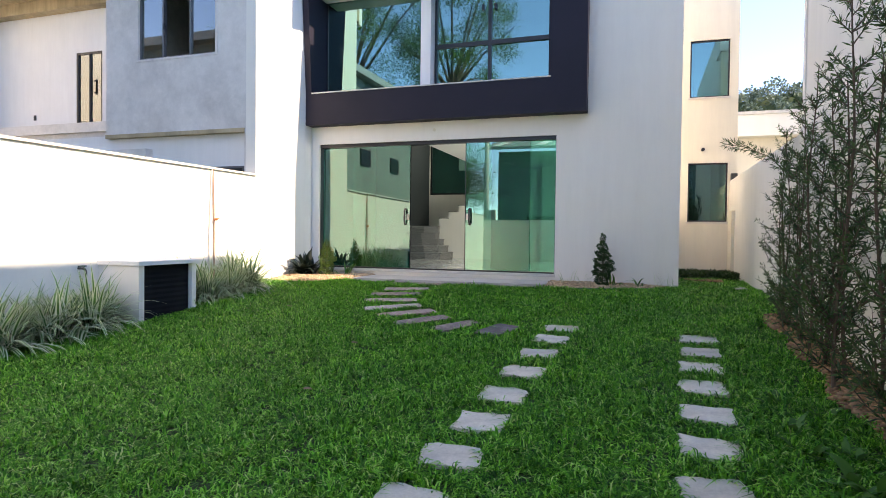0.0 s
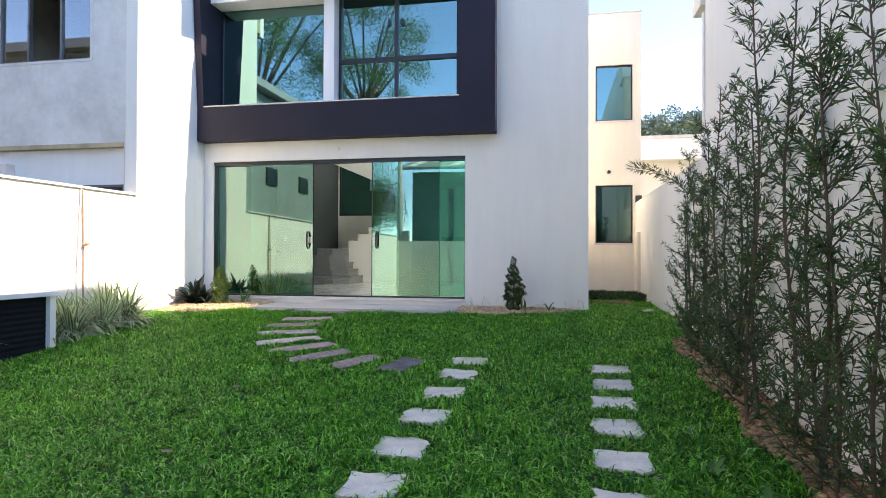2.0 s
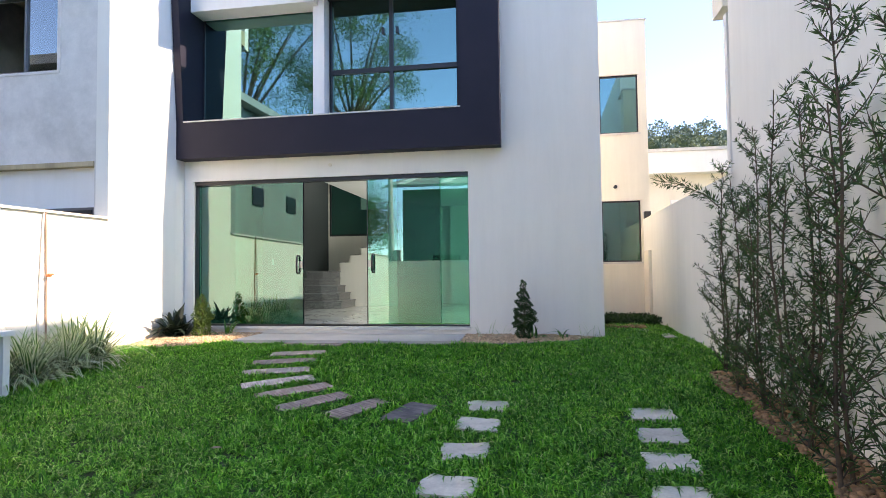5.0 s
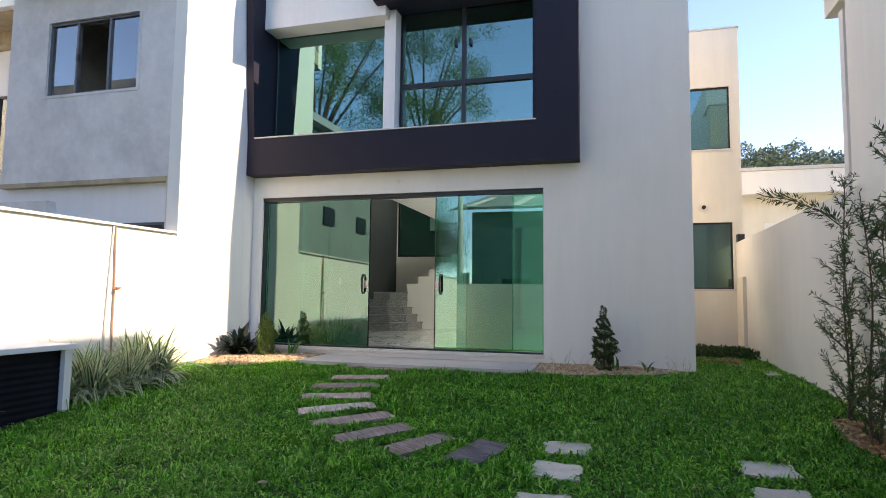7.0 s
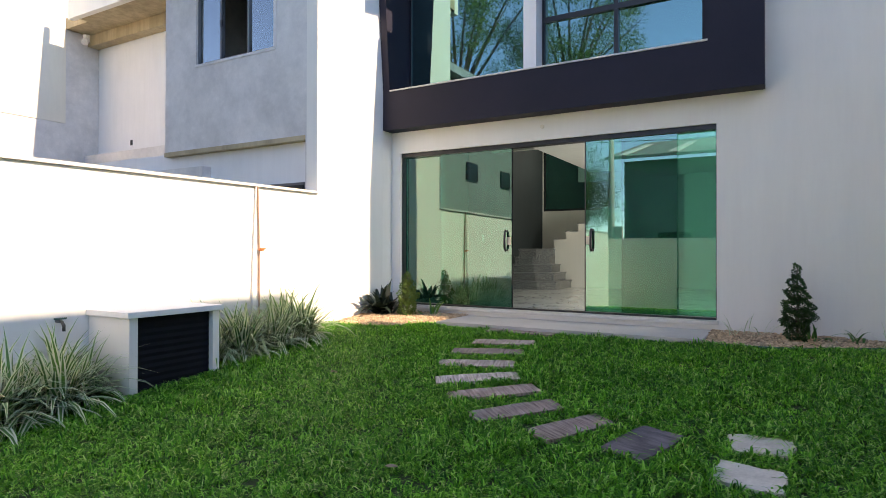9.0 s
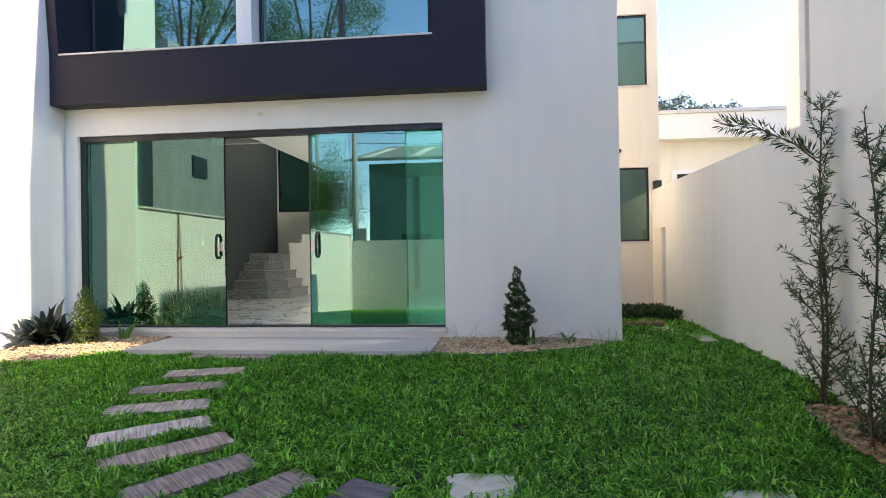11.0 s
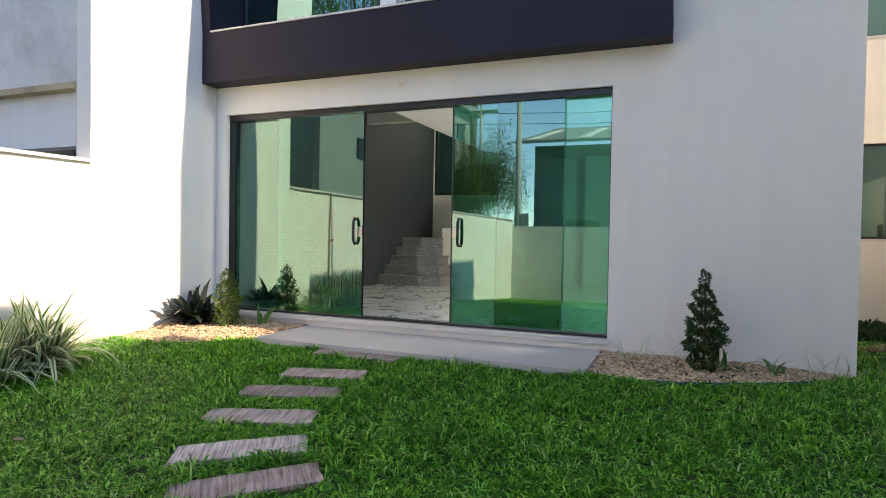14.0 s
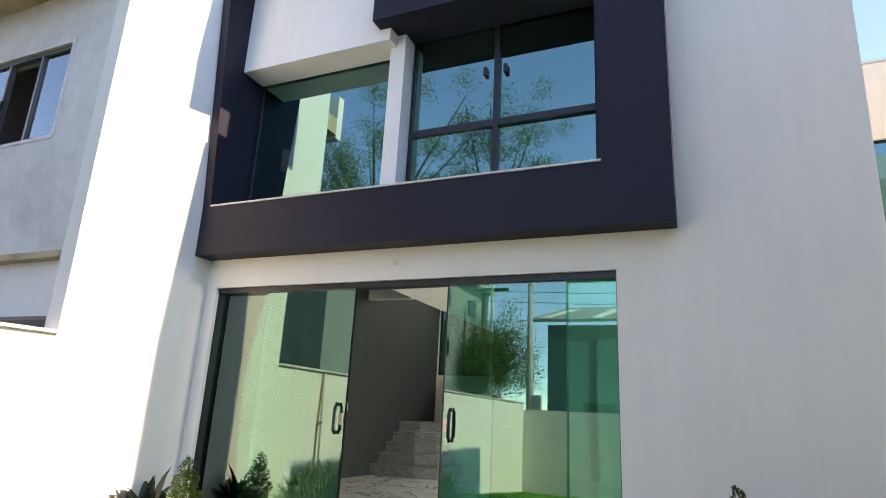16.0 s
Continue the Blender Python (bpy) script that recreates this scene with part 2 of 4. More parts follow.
ASPHALT = surface("asphalt", (0.04, 0.04, 0.04), (0.065, 0.065, 0.063), 1.5, 60, 0.9, 0.4, 0.006)
MARBLE = marble("veined_floor_tiles")
GRANITE = granite("speckled_granite")
DARKWALL = paint("dark_grey_wall_paint", (0.035, 0.044, 0.045), 0.12)
LOUVRE = surface("black_louvre", (0.006, 0.007, 0.009), (0.011, 0.012, 0.015), 4, 80, 0.8, 0.1, 0.002, spec=0.15)
SLATE = striped("dark_slate_board", (0.05, 0.045, 0.055), (0.17, 0.15, 0.16), 14)
ORANGE = surface("orange_plastic", (0.55, 0.16, 0.05), (0.65, 0.22, 0.08), 9, 60, 0.5, 0)
PVC = surface("brown_pipe", (0.32, 0.18, 0.12), (0.45, 0.28, 0.2), 6, 50, 0.5, 0.1)
BLACKPL = surface("black_plastic", (0.015, 0.015, 0.015), (0.03, 0.03, 0.03), 9, 60, 0.45, 0.05)
HOSE = surface("green_edging", (0.015, 0.06, 0.05), (0.03, 0.10, 0.08), 7, 60, 0.5, 0.1)
ROOFMETAL = surface("metal_roof", (0.22, 0.23, 0.22), (0.36, 0.36, 0.34), 2, 40, 0.55, 0.2)
POLEC = surface("pole_concrete", (0.40, 0.40, 0.38), (0.55, 0.54, 0.50), 3, 50, 0.85, 0.2)
HOUSEB = paint("pale_green_house_paint", (0.24, 0.28, 0.26), 0.2)
STEEL = surface("brushed_lock_plate", (0.42, 0.40, 0.38), (0.55, 0.53, 0.50), 20, 120, 0.35, 0.1, 0.002, metal=0.9)


# ---------------- mesh helpers ----------------
def box(bm, x0, x1, y0, y1, z0, z1, bevel=0.0):
    vs = [bm.verts.new((x, y, z)) for x in (x0, x1) for y in (y0, y1) for z in (z0, z1)]
    fs = [bm.faces.new([vs[i] for i in f]) for f in ((0, 1, 3, 2), (4, 6, 7, 5), (0, 4, 5, 1), (2, 3, 7, 6), (0, 2, 6, 4), (1, 5, 7, 3))]
    if bevel:
        es = list({e for f in fs for e in f.edges})
        bmesh.ops.bevel(bm, geom=es, offset=bevel, segments=2, affect="EDGES", profile=0.6)
    return vs


def prism(bm, loop, d):
    """A closed loop of points pushed along the vector d."""
    a = [bm.verts.new(p) for p in loop]
    b = [bm.verts.new(Vector(p) + Vector(d)) for p in loop]
    n = len(a)
    bm.faces.new(a)
    bm.faces.new(b[::-1])
    for i in range(n):
        bm.faces.new((a[i], b[i], b[(i + 1) % n], a[(i + 1) % n]))


def tube(bm, pts, radii, sides=8, cap=True):
    rings = []
    pts = [Vector(p) for p in pts]
    for i, p in enumerate(pts):
        d = (pts[min(i + 1, len(pts) - 1)] - pts[max(i - 1, 0)]).normalized()
        u = d.cross(Vector((0, 0, 1)) if abs(d.z) < 0.9 else Vector((1, 0, 0))).normalized()
        v = d.cross(u)
        r = radii[i] if isinstance(radii, (list, tuple)) else radii
        rings.append([bm.verts.new(p + (u * math.cos(a) + v * math.sin(a)) * r) for a in (2 * math.pi * k / sides for k in range(sides))])
    for a, b in zip(rings, rings[1:]):
        for k in range(sides):
            bm.faces.new((a[k], a[(k + 1) % sides], b[(k + 1) % sides], b[k]))
    if cap:
        bm.faces.new(rings[0][::-1])
        bm.faces.new(rings[-1])


def mesh_of(name, bm, mats, smooth=False):
    bmesh.ops.recalc_face_normals(bm, faces=bm.faces)
    me = bpy.data.meshes.new(name)
    bm.to_mesh(me)
    bm.free()
    for m in mats if isinstance(mats, (list, tuple)) else [mats]:
        me.materials.append(m)
    if smooth:
        me.polygons.foreach_set("use_smooth", [True] * len(me.polygons))
    return me


def part(name, bm, material, parent=None, label="", smooth=False):
    ob = new(name, mesh_of(name, bm, material, smooth))
    if parent is not None:
        ob.parent = parent
    if label:
        ob["label"] = label
    return ob


def boxes(name, specs, material, parent=None, label="", bevel=0.0):
    bm = bmesh.new()
    for s in specs:
        box(bm, *s, bevel=bevel)
    return part(name, bm, material, parent, label)


def structure(ob, label, category):
    return tagged(ob, label, category, kind="structure")


def empty(name, loc, label, category, group="", kind=""):
    e = new(name)
    e.location = loc
    e.empty_display_size = 0.1
    return tagged(e, label, category, group, kind)


def raw_mesh(name, verts, faces_flat, sizes, mats, mat_idx=None, smooth=False):
    """A mesh from arrays: verts (n,3), the flat list of corner indices, and the size of each face."""
    me = bpy.data.meshes.new(name)
    me.vertices.add(len(verts))
    me.vertices.foreach_set("co", np.asarray(verts, np.float32).ravel())
    me.loops.add(len(faces_flat))
    me.loops.foreach_set("vertex_index", np.asarray(faces_flat, np.int32))
    me.polygons.add(len(sizes))
    starts = np.concatenate(([0], np.cumsum(sizes)[:-1]))
    me.polygons.foreach_set("loop_start", starts.astype(np.int32))
    for m in mats:
        me.materials.append(m)
    if mat_idx is not None:
        me.polygons.foreach_set("material_index", np.asarray(mat_idx, np.int32))
    me.update(calc_edges=True)
    if smooth:
        me.polygons.foreach_set("use_smooth", [True] * len(sizes))
    return me


def gz(y):
    """The ground: a lawn that climbs gently to the house and is level from there on."""
    return float(np.interp(y, [-4.2, 9.0, 13.0], [-1.09, -0.065, -0.02]))


def leaf_cloud(name, pos, dirs, length, width, mat, rng, droop=0.0):
    """Many pointed leaves, each two triangles folded a little along the middle."""
    n = len(pos)
    d = dirs / np.linalg.norm(dirs, axis=1, keepdims=True)
    r = rng.normal(size=(n, 3))
    s = np.cross(d, r)
    s /= np.linalg.norm(s, axis=1, keepdims=True)
    L = (length * rng.uniform(0.7, 1.25, n))[:, None]
    W = (width * rng.uniform(0.8, 1.2, n))[:, None]
    tip = pos + d * L
    tip[:, 2] -= droop * L[:, 0]
    mid = pos + d * L * 0.45
    v = np.stack([pos, mid + s * W / 2, tip, mid - s * W / 2], 1).reshape(-1, 3)
    f = (np.arange(n)[:, None] * 4 + np.arange(4)[None]).ravel()
    return raw_mesh(name, v, f, np.full(n, 4), [mat])


# ---------------- ground ----------------
bm = bmesh.new()
ys = [-600, -60, -20, -4.2, -2, 0, 2, 4, 6, 8, 9.0, 13.0, 30, 90, 600]
xs = [-600, -60, -14, -6.8, -4, -2, 0, 1.15, 12, 60, 600]
grid = [[bm.verts.new((x, y, gz(y))) for x in xs] for y in ys]
for a, b in zip(grid, grid[1:]):
    for i in range(len(xs) - 1):
        bm.faces.new((a[i], a[i + 1], b[i + 1], b[i]))
structure(part("ground", bm, SOIL), "dark soil ground sloping gently up to the house", "ground")
structure(boxes("road", [(-60, 60, -13, -6, -1.1, -1.075)], ASPHALT), "grey asphalt street in front of the garden", "road")

# ---------------- boundary walls ----------------
W = -6.79
bm = bmesh.new()
prism(bm, [(W, -3.6, -1.2), (W, 8.478, -0.3), (W, 8.478, 1.71), (W, -3.6, 1.60)], (-0.14, 0, 0))
wl = structure(part("wall_left", bm, WHITE), "white painted plaster garden wall in bright sun", "garden wall")
bm = bmesh.new()
prism(bm, [(W + 0.035, -3.6, 1.603), (W + 0.035, 8.476, 1.713), (W + 0.035, 8.476, 1.745), (W + 0.035, -3.6, 1.635)], (-0.21, 0, 0))
structure(part("trim_left", bm, SILL), "thin pale stone coping on the garden wall", "coping")
structure(boxes("wall_right", [(1.15, 1.30, -3.6, 13.6, -1.2, 1.95)], WHITE), "white painted garden wall in shade", "garden wall")
structure(boxes("wall_street", [(W - 0.14, 1.30, -3.76, -3.6, -1.2, 1.42)], WHITE), "plain white wall towards the street", "garden wall")
structure(boxes("wall_panel", [(1.09, 1.147, 12.75, 13.25, -0.02, 1.3)], CREAM), "pale raised plaster panel at the end of the wall", "wall panel")

# ---------------- house ----------------
FL = 0.13
OX0, OX1, OZ = -6.45, -1.95, 2.45
structure(boxes("wall_front", [(W + 0.003, OX0, 10.0, 10.22, -0.3, OZ), (OX1, 0.0, 10.0, 10.22, -0.3, OZ), (OX0, OX1, 10.0, 10.22, -0.3, 0.06),
                               (W + 0.003, 0.0, 10.0, 10.22, OZ, 3.36), (-2.0, 0.0, 10.0, 10.22, 3.36, 6.2), (-4.4, -2.0, 10.0, 10.22, 5.5, 6.2)], WHITE),
          "white plastered house front in open shade", "house wall")
# Unseen opening at y 11.4 to 12.6, cut to let light in.
structure(boxes("wall_side", [(-0.2, 0.0, 10.222, 11.4, -0.3, 6.2), (-0.2, 0.0, 11.4, 12.6, -0.3, 1.0), (-0.2, 0.0, 11.4, 12.6, 2.2, 6.2), (-0.2, 0.0, 12.6, 16.6, -0.3, 6.2)], WHITE), "white plastered side wall of the house", "house wall")
structure(boxes("wall_back", [(W, 1.28, 16.6, 16.8, -0.3, 1.95), (W, -6.56, 16.6, 16.8, 1.95, 6.4), (-4.9, 1.28, 16.6, 16.8, 1.95, 6.4), (-6.56, -4.9, 16.6, 16.8, 5.0, 6.4)], WHITE), "white rear wall of the house", "house wall")
structure(boxes("wall_stair", [(W + 0.003, W + 0.2, 10.222, 16.598, -0.3, 6.3)], DARKWALL), "dark grey painted wall beside the stairs", "interior wall")
structure(boxes("floor", [(W + 0.2, -0.2, 10.222, 16.598, 0.0, FL)], MARBLE), "glossy white floor tiles with dark veins", "floor")
structure(boxes("ceiling", [(-4.9, -0.2, 10.222, 15.2, 2.66, 2.9), (-3.9, -0.2, 15.2, 16.598, 2.66, 2.9)], PANEL), "white flat ceiling", "ceiling")
structure(boxes("ceiling_upper", [(W + 0.2, -0.2, 10.5, 16.598, 5.6, 5.75)], PANEL), "white upper storey ceiling", "ceiling")
structure(boxes("floor_upper", [(-4.9, -0.2, 10.4, 13.598, 2.904, 3.0)], MARBLE), "upper storey tiled floor", "floor")
structure(boxes("wall_room", [(-3.2, -0.2, 16.3, 16.4, FL, 2.66)], WHITE), "white inner wall of the living room", "interior wall")
structure(boxes("roof", [(W, 0.0, 10.222, 16.6, 5.9, 6.05)], CONCRETE), "flat concrete roof behind the parapet", "roof")
structure(boxes("trim_parapet", [(-4.4, 0.03, 9.97, 10.25, 6.203, 6.235)], SILL), "thin pale coping on the parapet", "coping")
structure(boxes("wall_chimney", [(-1.55, 0.0, 12.0, 13.2, 6.06, 7.7)], WHITE), "white rooftop water tank housing", "roof tank")

# dark frame round the upper window
frame_box = empty("window_surround", (-4.1, 9.75, 2.78), "dark navy projecting frame round the upper windows", "window surround", kind="structure")


def under(ob, parent):
    ob.parent = parent
    ob.matrix_parent_inverse = Matrix.Translation(parent.location).inverted()
    return ob


FY = 9.75
under(boxes("bottom_beam", [(-6.605, -1.44, FY, 9.998, 2.78, 3.36), (-6.5, -2.05, 9.998, 10.32, 3.2, 3.36)], NAVY), frame_box)
under(boxes("right_post", [(-2.04, -1.44, FY, 9.998, 3.36, 5.83), (-2.1, -2.0, 9.998, 10.32, 3.36, 5.5)], NAVY), frame_box)
under(boxes("top_beam", [(-4.5, -2.04, FY, 9.998, 5.39, 5.83), (-4.4, -2.04, 9.998, 10.32, 5.39, 5.5)], NAVY), frame_box)
bm = bmesh.new()
prism(bm, [(-6.605, FY, 3.36), (-6.605, 10.34, 3.36), (-6.605, 10.34, 6.55), (-6.605, 9.5, 6.55)], (0.12, 0, 0))
under(part("left_post", bm, NAVY), frame_box)
under(boxes("sill_strip", [(-6.48, -2.02, FY - 0.012, 10.3, 3.363, 3.383)], SILL, label="thin white stone sill"), frame_box)
slab = structure(boxes("roof_slab", [(-6.605, -4.02, 9.5, 12.6, 6.55, 7.1)], NAVY), "dark navy flat roof slab over the upper window", "roof slab")
structure(boxes("trim_slab", [(-4.018, -4.0, 9.5, 12.6, 6.552, 7.1), (-6.78, -4.0, 9.49, 12.6, 7.103, 7.13)], SILL), "pale flashing on the roof slab edge", "flashing")
structure(boxes("wall_upper_panel", [(-6.48, -4.36, 9.93, 10.3, 5.24, 6.36), (-6.48, -4.41, 10.3, 10.5, 5.5, 6.5)], PANEL), "smooth white panel above the upper window", "wall panel")
structure(boxes("wall_upper_post", [(-4.44, -4.25, 10.1, 10.36, 3.386, 5.5)], PANEL), "slim white post between the upper windows", "post")


def window(name, x0, x1, z0, z1, y, mat, label, uprights=(), rails=(), sill=None, bar=0.04, knobs=(), depth=0.05):
    e = empty(name, ((x0 + x1) / 2, y, z0), label, "window", kind="structure")
    fr = [(x0, x1, y, y + depth, z0, z0 + bar), (x0, x1, y, y + depth, z1 - bar, z1), (x0, x0 + bar, y, y + depth, z0 + bar, z1 - bar), (x1 - bar, x1, y, y + depth, z0 + bar, z1 - bar)]
    under(boxes("frame", fr, FRAME), e)
    for u, w, a, b in uprights:
        under(boxes("mullion", [(u - w / 2, u + w / 2, y - 0.012, y + depth + 0.01, a, b)], FRAME), e)
    for r, w in rails:
        under(boxes("transom", [(x0 + bar, x1 - bar, y - 0.014, y + depth + 0.012, r - w / 2, r + w / 2)], FRAME), e)
    cuts = [x0 + bar] + [u[0] for u in uprights] + [x1 - bar]
    levels = [z0 + bar] + [r[0] for r in rails] + [z1 - bar]
    for i, (a, b) in enumerate(zip(cuts, cuts[1:])):
        for c, d in zip(levels, levels[1:]):
            p = under(boxes("pane", [(a, b, y + 0.02 + 0.009 * (i % 2), y + 0.026 + 0.009 * (i % 2), c, d)], mat), e)
            p.visible_shadow = False
    for kx, kz in knobs:
        under(boxes("latch", [(kx - 0.02, kx + 0.02, y - 0.03, y + 0.02, kz - 0.05, kz + 0.05)], FRAME, bevel=0.006), e)
    if sill:
        under(boxes("sill", [sill], SILL, label="pale stone sill"), e)
    return e


window("window_1", -6.48, -4.45, 3.386, 5.5, 10.31, GLASS_UP, "large teal reflective upper window with dark frame", bar=0.025)
window("window_2", -4.24, -2.1, 3.386, 5.5, 10.31, GLASS_UP, "teal reflective upper window with sliding panes and dark bars",
       uprights=[(-3.2, 0.06, 3.42, 5.46)], rails=[(4.2, 0.075)], knobs=[(-3.33, 4.83), (-3.1, 4.83)])
structure(boxes("wall_upper_room", [(W + 0.2, -0.2, 13.6, 13.7, 3.0, 5.6)], WHITE), "white wall of the upper room", "interior wall")

# side wing
YW = 13.6
WX0, WX1 = 0.34, 1.11
# Same paint as the front; the warm bounced light is put in by CREAM.
structure(boxes("wall_wing", [(0.0, 1.28, YW, YW + 0.2, -0.3, 1.1), (0.0, WX0, YW, YW + 0.2, 1.1, 6.03), (WX1, 1.28, YW, YW + 0.2, 1.1, 6.03),
                              (WX0, WX1, YW, YW + 0.2, 2.34, 3.72), (WX0, WX1, YW, YW + 0.2, 4.92, 6.03), (1.08, 1.28, YW + 0.2, 16.6, -0.3, 6.03)], CREAM),
          "plastered side wing of the house, warm bounced light painted in as cream", "house wall")
structure(boxes("trim_wing", [(-0.02, 1.3, YW - 0.02, YW + 0.22, 6.033, 6.06)], SILL), "thin pale coping on the wing", "coping")
structure(boxes("ceiling_wing", [(0.0, 1.08, YW + 0.2, 16.6, 5.9, 6.0), (0.0, 1.08, YW + 0.2, 16.6, 2.66, 2.8)], PANEL), "white ceiling in the wing", "ceiling")
window("window_3", WX0, WX1, 1.1, 2.34, YW + 0.05, GLASS, "green glass window in the side wing, lower storey", sill=(WX0 - 0.03, WX1 + 0.03, YW - 0.02, YW + 0.1, 1.065, 1.1), bar=0.03)
window("window_4", WX0, WX1, 3.72, 4.92, YW + 0.05, GLASS_UP, "green glass window in the side wing, upper storey", sill=(WX0 - 0.03, WX1 + 0.03, YW - 0.02, YW + 0.1, 3.685, 3.72), bar=0.03)
lamp = empty("wall_lamp", (0.62, YW - 0.04, 2.62), "small round black wall light on the side wing", "wall lamp")
bm = bmesh.new()
tube(bm, [(0.62, YW, 2.62), (0.62, YW - 0.07, 2.62)], 0.035, 12)
under(part("casing", bm, BLACKPL), lamp)
meter = empty("wall_box", (1.2, YW - 0.04, 2.06), "small dark utility box on the wall end", "utility box")
under(boxes("casing", [(1.16, 1.28, YW - 0.14, YW - 0.002, 1.953, 2.1)], BLACKPL, bevel=0.008), meter)
bm = bmesh.new()
tube(bm, [(0.04, 12.4, 4.5), (0.1, 12.38, 4.5), (0.1, 12.38, 4.9), (0.04, 12.4, 4.9)], 0.03, 8)
tagged(part("wall_bracket", bm, BLACKPL), "black metal bracket on the house side", "bracket")

# ---------------- sliding glass door ----------------
door = empty("sliding_door", (-4.2, 10.08, 0.06), "green glass sliding door, its two middle leaves partly open", "sliding door", kind="")
under(boxes("head_track", [(OX0, OX1, 10.04, 10.17, 2.39, OZ)], FRAME, label="black aluminium head track"), door)
under(boxes("bottom_track", [(OX0, OX1, 10.05, 10.16, 0.113, 0.135)], FRAME, label="black floor track"), door)
under(boxes("jamb", [(OX0, OX0 + 0.018, 10.05, 10.16, 0.135, 2.39)], FRAME), door)
under(boxes("jamb", [(OX1 - 0.012, OX1, 10.05, 10.16, 0.135, 2.39)], FRAME), door)
PX = [(-6.432, -5.32, 10.13, "pane"), (-3.08, -1.962, 10.13, "pane"), (-5.76, -4.6, 10.08, "leaf"), (-3.55, -2.4, 10.08, "leaf")]
for x0, x1, y, nm in PX:
    p = under(boxes(nm, [(x0, x1, y, y + 0.01, 0.14, 2.40)], GLASS), door)
    p.visible_shadow = False
    edge = x1 if x0 in (-6.432, -5.76) else x0
    under(boxes("edge_strip", [(edge - 0.007, edge + 0.007, y - 0.003, y + 0.013, 0.137, 2.39)], FRAME if edge in (-3.55,) else LOUVRE), door)


def handle(x, side):
    """A black D-shaped pull on both faces of the leaf, with a lock plate at the leaf's edge."""
    bm = bmesh.new()
    for s in (-1, 1):
        y0, y1 = 10.085 + s * 0.006, 10.085 + s * 0.06
        z0, z1 = 0.93, 1.23
        tube(bm, [(x, y0, z0 + 0.02), (x, y0 + s * 0.03, z0 + 0.012), (x, y1, z0 + 0.04), (x, y1 + s * 0.008, (z0 + z1) / 2), (x, y1, z1 - 0.04), (x, y0 + s * 0.03, z1 - 0.012), (x, y0, z1 - 0.02)], 0.017, 10)
    h = under(part("handle", bm, FRAME, None, "black pull handle", smooth=True), door)
    under(boxes("lock_plate", [(x + side * 0.015, x + side * 0.075, 10.07, 10.1, 1.02, 1.13)] if side > 0 else [(x - 0.075, x - 0.015, 10.07, 10.1, 1.02, 1.13)], STEEL, label="steel lock plate"), door)


handle(-4.69, 1)
handle(-3.46, -1)
structure(boxes("trim_threshold", [(OX0 - 0.02, OX1 + 0.02, 9.955, 10.2, 0.063, 0.11)], SILL), "pale granite threshold under the glass door", "threshold")
structure(boxes("pavement", [(-5.25, -2.0, 9.08, 9.998, -0.3, 0.0)], CONCRETE), "smooth grey concrete step before the glass door", "step")

# Disc made up to stand for a small dot on the front wall.
bm = bmesh.new()
tube(bm, [(-4.12, 10.002, 2.63), (-4.12, 9.985, 2.63)], 0.028, 16)
tagged(part("wall_dot", bm, CREAM), "small round beige disc for a dot above the glass door", "cover plate")

# ---------------- stairs inside ----------------
stairs = empty("staircase", (-6.0, 13.8, FL), "speckled granite stairs with white stringer and winding lower steps", "staircase")
X0, X1 = W + 0.202, -5.85
for i in range(5):
    z0 = FL + i * 0.175
    y0 = 14.2 + i * 0.24
    grow = max(0, 3 - i) * 0.13
    bm = bmesh.new()
    prism(bm, [(X0, y0 - 0.1, z0), (X1 - 0.35 + grow, y0 - 0.02, z0), (X1 + grow, y0 + 0.16, z0), (X1 + grow, 15.4, z0), (X0, 15.4, z0)], (0, 0, 0.145))
    step = under(part("step", bm, GRANITE), stairs)
    bm = bmesh.new()
    prism(bm, [(X0, y0 - 0.125, z0 + 0.147), (X1 - 0.34 + grow, y0 - 0.045, z0 + 0.147), (X1 + 0.02 + grow, y0 + 0.14, z0 + 0.147), (X1 + 0.02 + grow, 15.4, z0 + 0.147), (X0, 15.4, z0 + 0.147)], (0, 0, 0.028))
    under(part("tread", bm, GRANITE), stairs)
under(boxes("landing", [(X0, X1, 15.402, 16.59, FL, FL + 0.875)], GRANITE), stairs)
for i in range(6):
    x = X1 + i * 0.28
    z = FL + 0.875 + i * 0.175
    under(boxes("step", [(x, x + 0.3, 15.55, 16.59, z, z + 0.175)], GRANITE), stairs)
    under(boxes("stringer", [(x - 0.02, x + 0.262, 15.42, 15.548, FL, z + 0.21)], WHITE, label="white stepped stringer"), stairs)
    under(boxes("edge_cap", [(x - 0.03, x + 0.265, 15.41, 15.558, z + 0.212, z + 0.226)], GRANITE, label="thin dark granite cap"), stairs)
window("window_5", -6.56, -4.9, 1.95, 5.0, 16.61, GLASS_UP, "tall dark framed window behind the stairs", bar=0.05)
sw = empty("light_switch", (W + 0.21, 13.2, 1.2), "white wall switch on dark grey wall", "light switch")
under(boxes("plate", [(W + 0.2, W + 0.212, 13.15, 13.23, 1.14, 1.26)], PANEL, bevel=0.003), sw)

